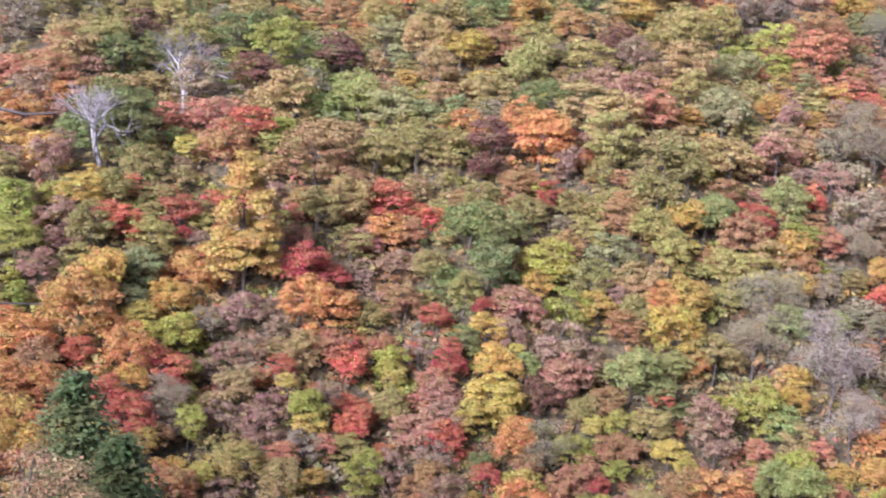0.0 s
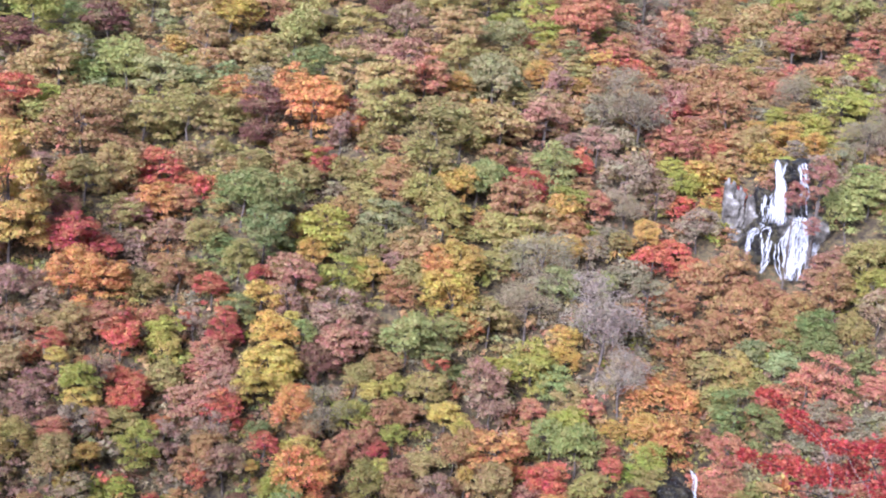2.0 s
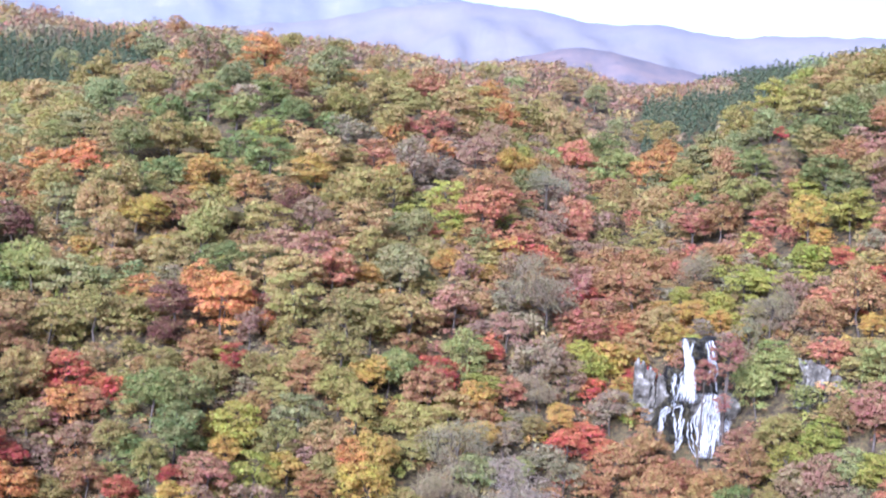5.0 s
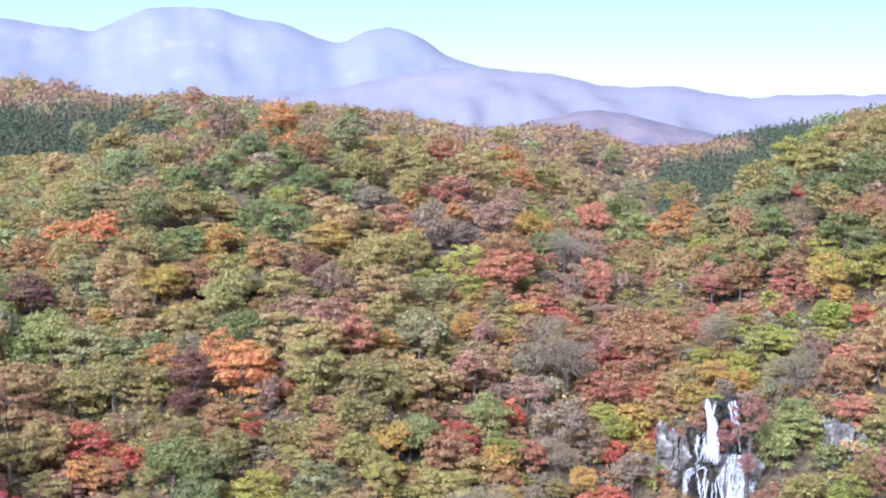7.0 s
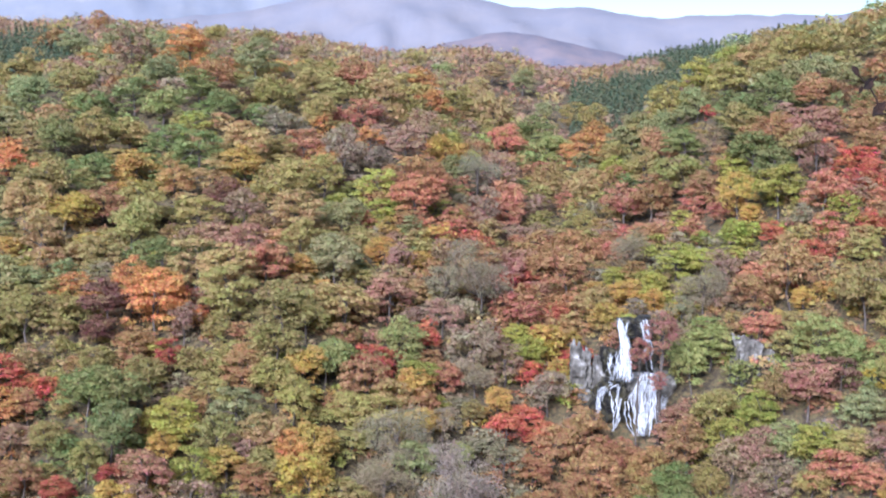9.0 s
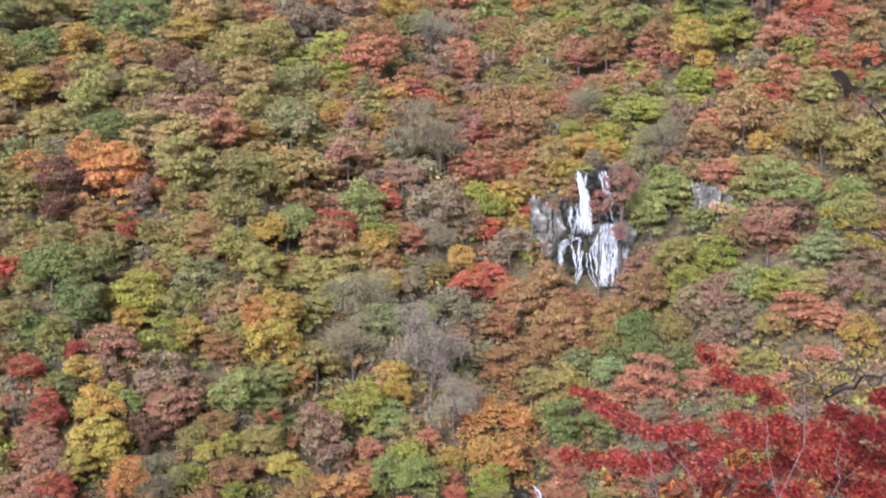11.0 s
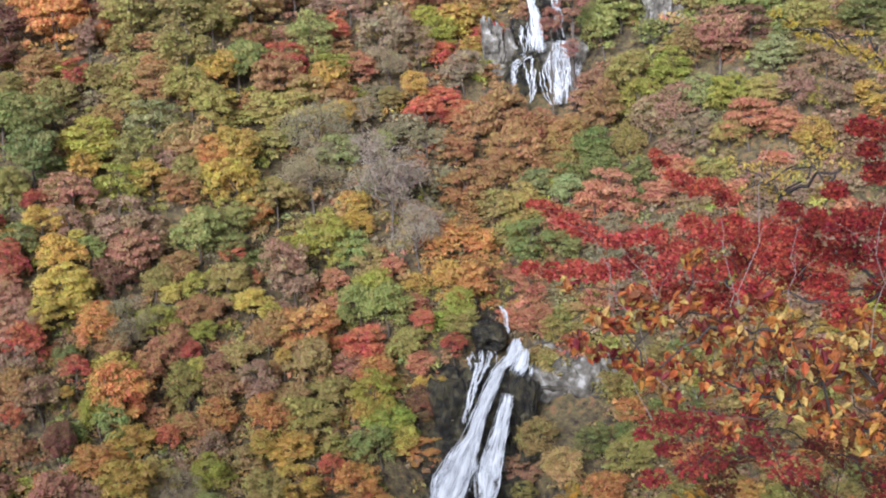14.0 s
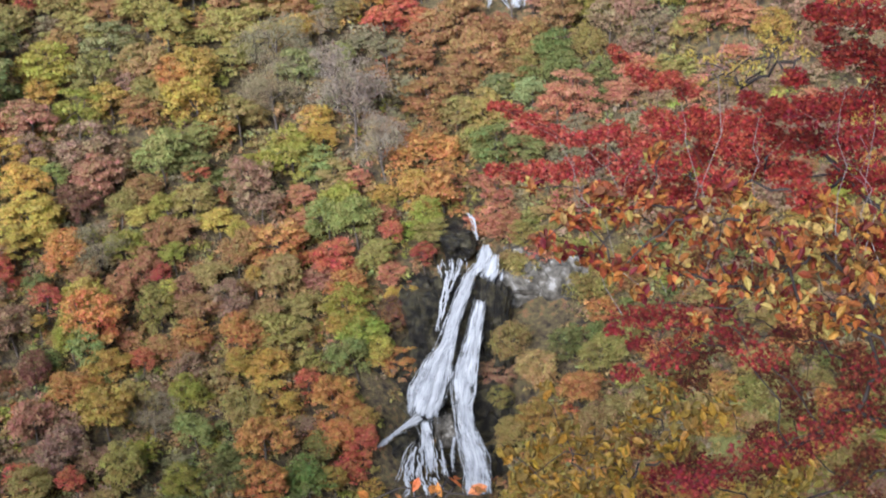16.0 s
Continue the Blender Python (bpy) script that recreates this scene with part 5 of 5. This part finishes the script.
near_plant("orange_shrub", "shrub with orange and yellow oval leaves on dark arching branches", "shrub", (2.52, 4.90, -3.05), [
    ([(1.19, 6.10, -2.21, 0.04), (1.20, 5.51, -2.15, 0.05), (1.10, 5.57, -2.26, 0.05), (1.23, 5.75, -2.39, 0.04), (1.43, 5.88, -2.20, 0.06), (1.54, 5.96, -2.34, 0.08), (1.57, 5.61, -2.16, 0.06), (1.74, 5.96, -2.44, 0.10), (1.67, 5.33, -2.15, 0.08), (1.98, 5.84, -2.30, 0.09), (1.90, 5.77, -2.45, 0.11), (1.91, 5.39, -2.26, 0.10), (1.94, 5.14, -2.25, 0.11), (2.20, 5.47, -2.44, 0.12), (2.39, 5.57, -2.59, 0.14), (2.35, 5.16, -2.45, 0.12), (1.38, 5.90, -2.50, 0.07), (1.33, 5.29, -2.31, 0.06), (1.50, 5.57, -2.55, 0.04), (1.64, 5.93, -2.57, 0.09), (1.74, 5.77, -2.58, 0.09), (1.94, 5.76, -2.66, 0.10), (2.01, 5.48, -2.59, 0.10), (2.04, 5.19, -2.55, 0.11), (2.13, 5.02, -2.54, 0.11), (2.48, 5.47, -2.82, 0.12), (1.72, 5.48, -2.66, 0.05), (2.37, 5.75, -2.39, 0.09), (2.49, 5.62, -2.42, 0.10), (1.60, 5.64, -1.99, 0.03), (1.63, 5.62, -1.96, 0.02), (1.29, 5.54, -2.20, 0.05)], oval, 0.027, 52, [(158, 95, 45), (166, 115, 53), (164, 139, 75), (134, 74, 41), (106, 43, 35), (110, 75, 46)], 0.8)], NEAR_BARK, 42, 0.0042)
# Leaf tints from here to the yellow maple are slightly darkened, imitating half-shade.
near_plant("russet_shrub", "dense twiggy shrub with small russet and brown leaves", "shrub", (3.48, 6.27, -4.75), [
    ([(2.52, 7.90, -3.48, 0.12), (2.43, 7.00, -2.99, 0.07), (2.95, 7.74, -3.51, 0.08), (2.90, 6.93, -3.10, 0.10), (3.30, 7.24, -3.23, 0.10), (3.42, 7.39, -3.43, 0.11), (2.75, 7.79, -3.58, 0.15), (3.20, 7.24, -3.40, 0.14), (3.43, 7.25, -3.54, 0.10), (2.31, 7.06, -3.40, 0.08), (3.22, 7.45, -3.74, 0.14), (3.11, 6.60, -3.45, 0.12), (2.25, 7.28, -3.76, 0.10), (2.41, 7.29, -3.71, 0.10), (2.65, 6.99, -3.58, 0.08), (3.01, 7.45, -3.90, 0.13), (2.99, 6.96, -3.77, 0.11), (3.40, 7.30, -3.89, 0.09), (3.15, 6.54, -3.59, 0.13), (2.11, 7.00, -3.74, 0.11), (2.79, 7.52, -4.08, 0.11), (2.57, 6.66, -3.74, 0.09), (2.81, 6.51, -3.69, 0.09), (2.95, 6.55, -3.68, 0.11), (3.11, 6.39, -3.71, 0.08), (2.85, 7.34, -4.25, 0.09), (2.90, 6.86, -4.08, 0.08), (3.07, 6.87, -4.08, 0.11), (3.06, 6.32, -3.83, 0.09), (1.84, 7.08, -4.13, 0.08), (2.13, 7.13, -4.32, 0.11), (2.40, 6.64, -3.98, 0.11), (2.83, 6.88, -4.15, 0.09), (2.82, 6.33, -3.98, 0.07), (3.30, 6.73, -4.21, 0.11), (2.10, 6.93, -4.29, 0.12), (2.59, 7.31, -4.59, 0.13), (2.75, 7.23, -4.57, 0.12), (2.72, 6.33, -4.11, 0.09), (2.94, 6.64, -4.24, 0.10), (3.09, 6.33, -4.14, 0.09), (1.90, 7.21, -4.58, 0.11), (1.92, 6.51, -4.27, 0.08), (2.37, 6.47, -4.36, 0.08), (2.70, 7.09, -4.75, 0.10), (3.08, 6.91, -4.70, 0.11), (3.31, 6.65, -4.67, 0.11)], palmate, 0.020, 110, [(96, 48, 35), (111, 59, 39), (100, 79, 44), (117, 74, 42), (93, 39, 33)], 0.8)], NEAR_BARK, 47, 0.0045)
near_plant("golden_shrub", "low shrub with golden-yellow oval leaves below the lookout", "shrub", (1.68, 5.49, -4.01), [
    ([(1.11, 5.79, -3.04, 0.04), (1.14, 5.65, -3.19, 0.07), (1.38, 6.28, -3.63, 0.09), (1.35, 5.72, -3.38, 0.09), (1.04, 6.16, -3.65, 0.08), (1.07, 5.59, -3.40, 0.08), (1.20, 5.54, -3.39, 0.08), (1.47, 5.88, -3.38, 0.09), (1.68, 6.25, -3.49, 0.09), (1.43, 5.77, -3.54, 0.09), (1.79, 6.32, -3.43, 0.08), (1.78, 5.94, -3.38, 0.09), (1.93, 5.96, -3.36, 0.09), (2.03, 5.33, -3.41, 0.11), (0.89, 5.67, -3.24, 0.04), (1.14, 6.36, -3.63, 0.06), (1.69, 5.91, -3.50, 0.08)], oval, 0.028, 40, [(148, 115, 40), (132, 107, 46), (111, 93, 44)], 0.8)], NEAR_BARK, 43, 0.004)
near_plant("orange_sapling", "sapling with a few pale orange leaves below the lookout", "sapling", (0.36, 4.15, -2.77), [
    ([(0.37, 4.45, -2.60, 0.02), (0.39, 4.05, -2.40, 0.02), (0.48, 4.21, -2.47, 0.03), (0.52, 4.01, -2.40, 0.02), (0.19, 4.49, -2.64, 0.02), (0.27, 4.04, -2.41, 0.02)], oval, 0.032, 6, [(199, 130, 65), (206, 148, 83)], 0.8)], NEAR_BARK, 44, 0.005)
near_plant("yellow_birch", "slender tree with small pale yellow leaves behind the maple", "birch tree", (5.10, 10.25, -5.03), [
    ([(3.65, 11.53, -3.27, 0.07), (3.62, 11.08, -3.22, 0.09), (3.47, 10.31, -2.99, 0.08), (3.59, 10.36, -3.09, 0.09), (3.86, 10.74, -3.20, 0.11), (3.82, 10.20, -2.98, 0.10), (3.60, 10.65, -3.25, 0.09), (3.78, 10.79, -3.36, 0.09), (3.34, 10.33, -3.15, 0.07), (3.89, 10.12, -3.12, 0.09), (4.38, 11.25, -3.15, 0.10), (4.17, 11.25, -3.14, 0.08), (4.07, 10.25, -3.03, 0.09)], oval, 0.019, 26, [(172, 145, 72), (158, 128, 63)], 0.6)], NEAR_BARK, 45, 0.009)
near_plant("yellow_maple", "maple branch with bright yellow leaves reaching over the slope", "maple tree", (8.03, 16.03, -4.52), [
    ([(5.54, 15.95, -2.92, 0.08), (5.81, 16.25, -3.11, 0.09), (6.41, 17.53, -3.49, 0.10), (5.85, 15.56, -3.15, 0.10), (6.73, 17.33, -3.59, 0.13), (6.55, 16.34, -3.48, 0.13), (6.80, 16.45, -3.60, 0.15), (7.00, 16.37, -3.70, 0.18), (7.10, 17.28, -3.50, 0.10), (6.70, 17.54, -3.39, 0.07)], palmate, 0.032, 40, [(169, 143, 55), (152, 128, 52)], 0.5)], NEAR_BARK, 46, 0.012)


def stems(name, label, roots, seed):
    """Thin leafless shoots of one bush."""
    rng = np.random.default_rng(seed)
    pieces = []
    for foot, tip in roots:
        path = bent(rng, foot, tip, 7, 0.03)
        pieces.append(tube(path, np.linspace(0.0018, 0.0007, 7), 4))
        for k in (3, 4):
            side = unit(rng.normal(size=3)) * np.array([1, 0.6, 0.4]) + np.array([0, 0, 0.7])
            pieces.append(tube(bent(rng, path[k], path[k] + side * rng.uniform(0.1, 0.3), 4, 0.06), np.linspace(0.0008, 0.0005, 4), 3))
    ob = new(name, mesh_of(name, *joined(pieces), GREY_TWIG, True))
    return tagged(ob, label, "bush")


stems("bare_bush", "pale leafless shoots of a bush among the maple leaves", [
    ((1.84, 6.12, -2.85), (1.99, 6.50, -2.06)), ((1.77, 6.15, -2.84), (1.53, 6.57, -2.20)), ((1.70, 6.17, -2.84), (1.31, 6.76, -2.12)),
    ((2.15, 6.06, -2.76), (2.28, 6.27, -2.12)), ((1.90, 6.03, -2.76), (2.20, 6.41, -1.75)), ((1.54, 6.08, -2.88), (1.39, 6.49, -2.23)),
    ((2.35, 5.59, -2.61), (2.50, 5.81, -1.88)), ((2.45, 5.52, -2.66), (2.59, 5.75, -1.95)), ((2.52, 5.51, -2.61), (2.52, 5.73, -2.08))], 61)


# ---- close to the lookout: a dry twig, a bare bough, the trees that top the slope below ----
def dry_twig(shoots, leaves, label, seed):
    """A dead shoot with curled leaves. shoots: from, to, thickness; leaves: place, half length."""
    rng = np.random.default_rng(seed)
    ob = new("dry_twig")
    part("twig", mesh_of("twig", *joined([tube(bent(rng, a, b, 6, 0.02), np.linspace(r, r * 0.6, 6), 5) for a, b, r in shoots]), DRY_LEAF, True), ob)
    for place, size in leaves:
        v, f = oval(rng, np.array([place]), np.array([[rng.normal() * 0.3, -1.0, rng.normal() * 0.3]]), size)
        part("leaf", mesh_of("leaf", v, f, DRY_LEAF), ob, "curled dry brown leaf")
    tagged(ob, label, "twig")


dry_twig([((0.94, 2.41, -0.01), (0.82, 2.46, 0.05), 0.0032), ((0.82, 2.46, 0.05), (0.78, 2.47, 0.11), 0.0018), ((0.94, 2.41, 0.02), (0.81, 2.46, 0.04), 0.0028), ((0.80, 2.46, 0.08), (0.80, 2.46, 0.10), 0.0014)],
         [((0.78, 2.47, 0.11), 0.013), ((0.80, 2.46, 0.09), 0.014), ((0.79, 2.47, 0.08), 0.011), ((0.82, 2.46, 0.05), 0.016), ((0.81, 2.46, 0.10), 0.006)],
         "dry brown twig with a few curled dead leaves", 71)
dry_twig([((1.23, 2.69, -0.38), (1.06, 2.78, -0.30), 0.0024), ((1.06, 2.78, -0.30), (1.03, 2.79, -0.26), 0.0014), ((1.06, 2.78, -0.30), (0.99, 2.81, -0.23), 0.0012), ((1.21, 2.72, -0.25), (1.05, 2.78, -0.25), 0.002), ((1.21, 2.73, -0.15), (1.01, 2.81, -0.18), 0.002)],
         [((0.98, 2.82, -0.21), 0.02), ((0.99, 2.81, -0.23), 0.022), ((1.00, 2.81, -0.23), 0.016), ((1.03, 2.79, -0.26), 0.012), ((1.06, 2.78, -0.27), 0.018), ((1.02, 2.80, -0.18), 0.024), ((1.07, 2.78, -0.25), 0.022)],
         "dry brown shoot with curled dark leaves near the lookout", 73)


def bough():
    rng = np.random.default_rng(72)
    pieces = [tube(bent(rng, (-5.30, 7.20, -1.50), (-4.01, 8.03, -1.17), 9, 0.015), np.linspace(0.03, 0.006, 9), 6),
              tube(bent(rng, (-4.44, 7.80, -1.22), (-4.21, 7.95, -1.01), 5, 0.04), np.linspace(0.008, 0.003, 5), 4),
              tube(bent(rng, (-5.18, 7.07, -2.27), (-3.97, 7.80, -2.24), 7, 0.03), np.linspace(0.02, 0.004, 7), 5)]
    tagged(new("bare_bough", mesh_of("bare_bough", *joined(pieces), BARK, True)), "thin grey leafless bough reaching over the slope", "branch")


bough()


FINE_PINES = []
for k in (0, 1):
    wood_arrays, crown_arrays = conifer(np.random.default_rng(900 + k), 36, 12, 34, 0.14)
    FINE_PINES.append((mesh_of("trunk", *wood_arrays, BARK, True), mesh_of("crown", *crown_arrays, LEAF)))


FINE_CROWN = broadleaf(np.random.default_rng(911), "ragged", 1.9, 0.15, 0.0)
FINE_CROWN = (mesh_of("trunk", *FINE_CROWN[0], BARK, True), mesh_of("crown", *FINE_CROWN[1], LEAF))


def tall_tree(name, label, top, width, height, kind, tint, leaf_label, k=0):
    """A tree on the slope below whose top reaches the given place."""
    ob = new(name)
    crown_meshes = FINE_PINES[k] if kind == "conifer" else FINE_CROWN if kind == "fine" else TREE_MESHES[kind, k]
    part("trunk", crown_meshes[0], ob)
    crown = part("crown", crown_meshes[1], ob, leaf_label)
    crown.color = tint
    tall = {"conifer": 15.0}.get(kind, 9.5)
    g = float(ground_at(top[0], top[1]))
    ob.matrix_basis = Matrix.LocRotScale((top[0], top[1], top[2] - height), Euler((0, 0, 0.7)), (width / 9.0, width / 9.0, height / tall))
    rng = np.random.default_rng(5)
    stem = tube(bent(rng, (0, 0, (g - top[2] + height - 1.0) * tall / height), (0, 0, 0.5), 5, 0.002), np.linspace(0.4, 0.28, 5), 6)
    part("lower_trunk", mesh_of("lower_trunk", *stem, BARK, True), ob)
    return tagged(ob, label, "tree")


tall_tree("tall_pine", "tall dark green pine standing up from the slope below", (-28.16, 60.55, -21.08), 14.0, 15.0, "conifer", srgb(108, 120, 68), "dark green needles")
tall_tree("tall_pine", "dark green pine beside a tan-leaved tree", (-24.47, 57.09, -22.35), 12.0, 12.0, "conifer", srgb(104, 116, 64), "dark green needles", 1)
tall_tree("tan_leaved_tree", "tree with faded tan leaves standing before dark pines", (-21.97, 43.81, -18.3), 4.6, 5.0, "fine", srgb(196, 150, 108), "faded tan leaves")
tall_tree("golden_leaved_tree", "golden-leaved tree half hidden beside the pines", (-26.64, 50.39, -18.82), 3.2, 5.0, "fine", srgb(202, 154, 58), "golden leaves")


# ---- the grassy clearing across the gorge ----
def clearing():
    bb, rr = np.meshgrid(np.radians(np.linspace(16.5, 25.0, 40)), np.linspace(150, 185, 40), indexing="ij")
    x, y = np.sin(bb) * rr, np.cos(bb) * rr
    z = ground_at(x, y) + 0.25
    i, j = np.meshgrid(np.arange(39), np.arange(39), indexing="ij")
    a = (i * 40 + j).ravel()
    me = mesh_of("grass_clearing", np.stack([x, y, z], -1).reshape(-1, 3), np.stack([a, a + 40, a + 41, a + 1], 1), GRASS, True)
    tagged(new("grass_clearing", me), "pale yellow-green grassy clearing on the bank", "grass", kind="stuff")


clearing()


# ---- slim maples on the ledges before the upper falls ----
tall_tree("maple_tree", "pinkish-red maple hanging before the thinner strand of the falls", (52.62, 254.95, -37.27), 6.8, 8.5, "ragged", srgb(164, 102, 94), "pinkish-red leaves", 0)
tall_tree("maple_tree", "small pinkish-red maple between the strands of the falls", (48.71, 254.96, -42.24), 4.2, 7.5, "ragged", srgb(160, 94, 86), "pinkish-red leaves", 2)
tall_tree("maple_tree", "small pinkish-red maple beside the foot of the falls", (51.66, 252.44, -47.32), 3.4, 4.0, "tiered", srgb(166, 104, 96), "pinkish-red leaves", 1)
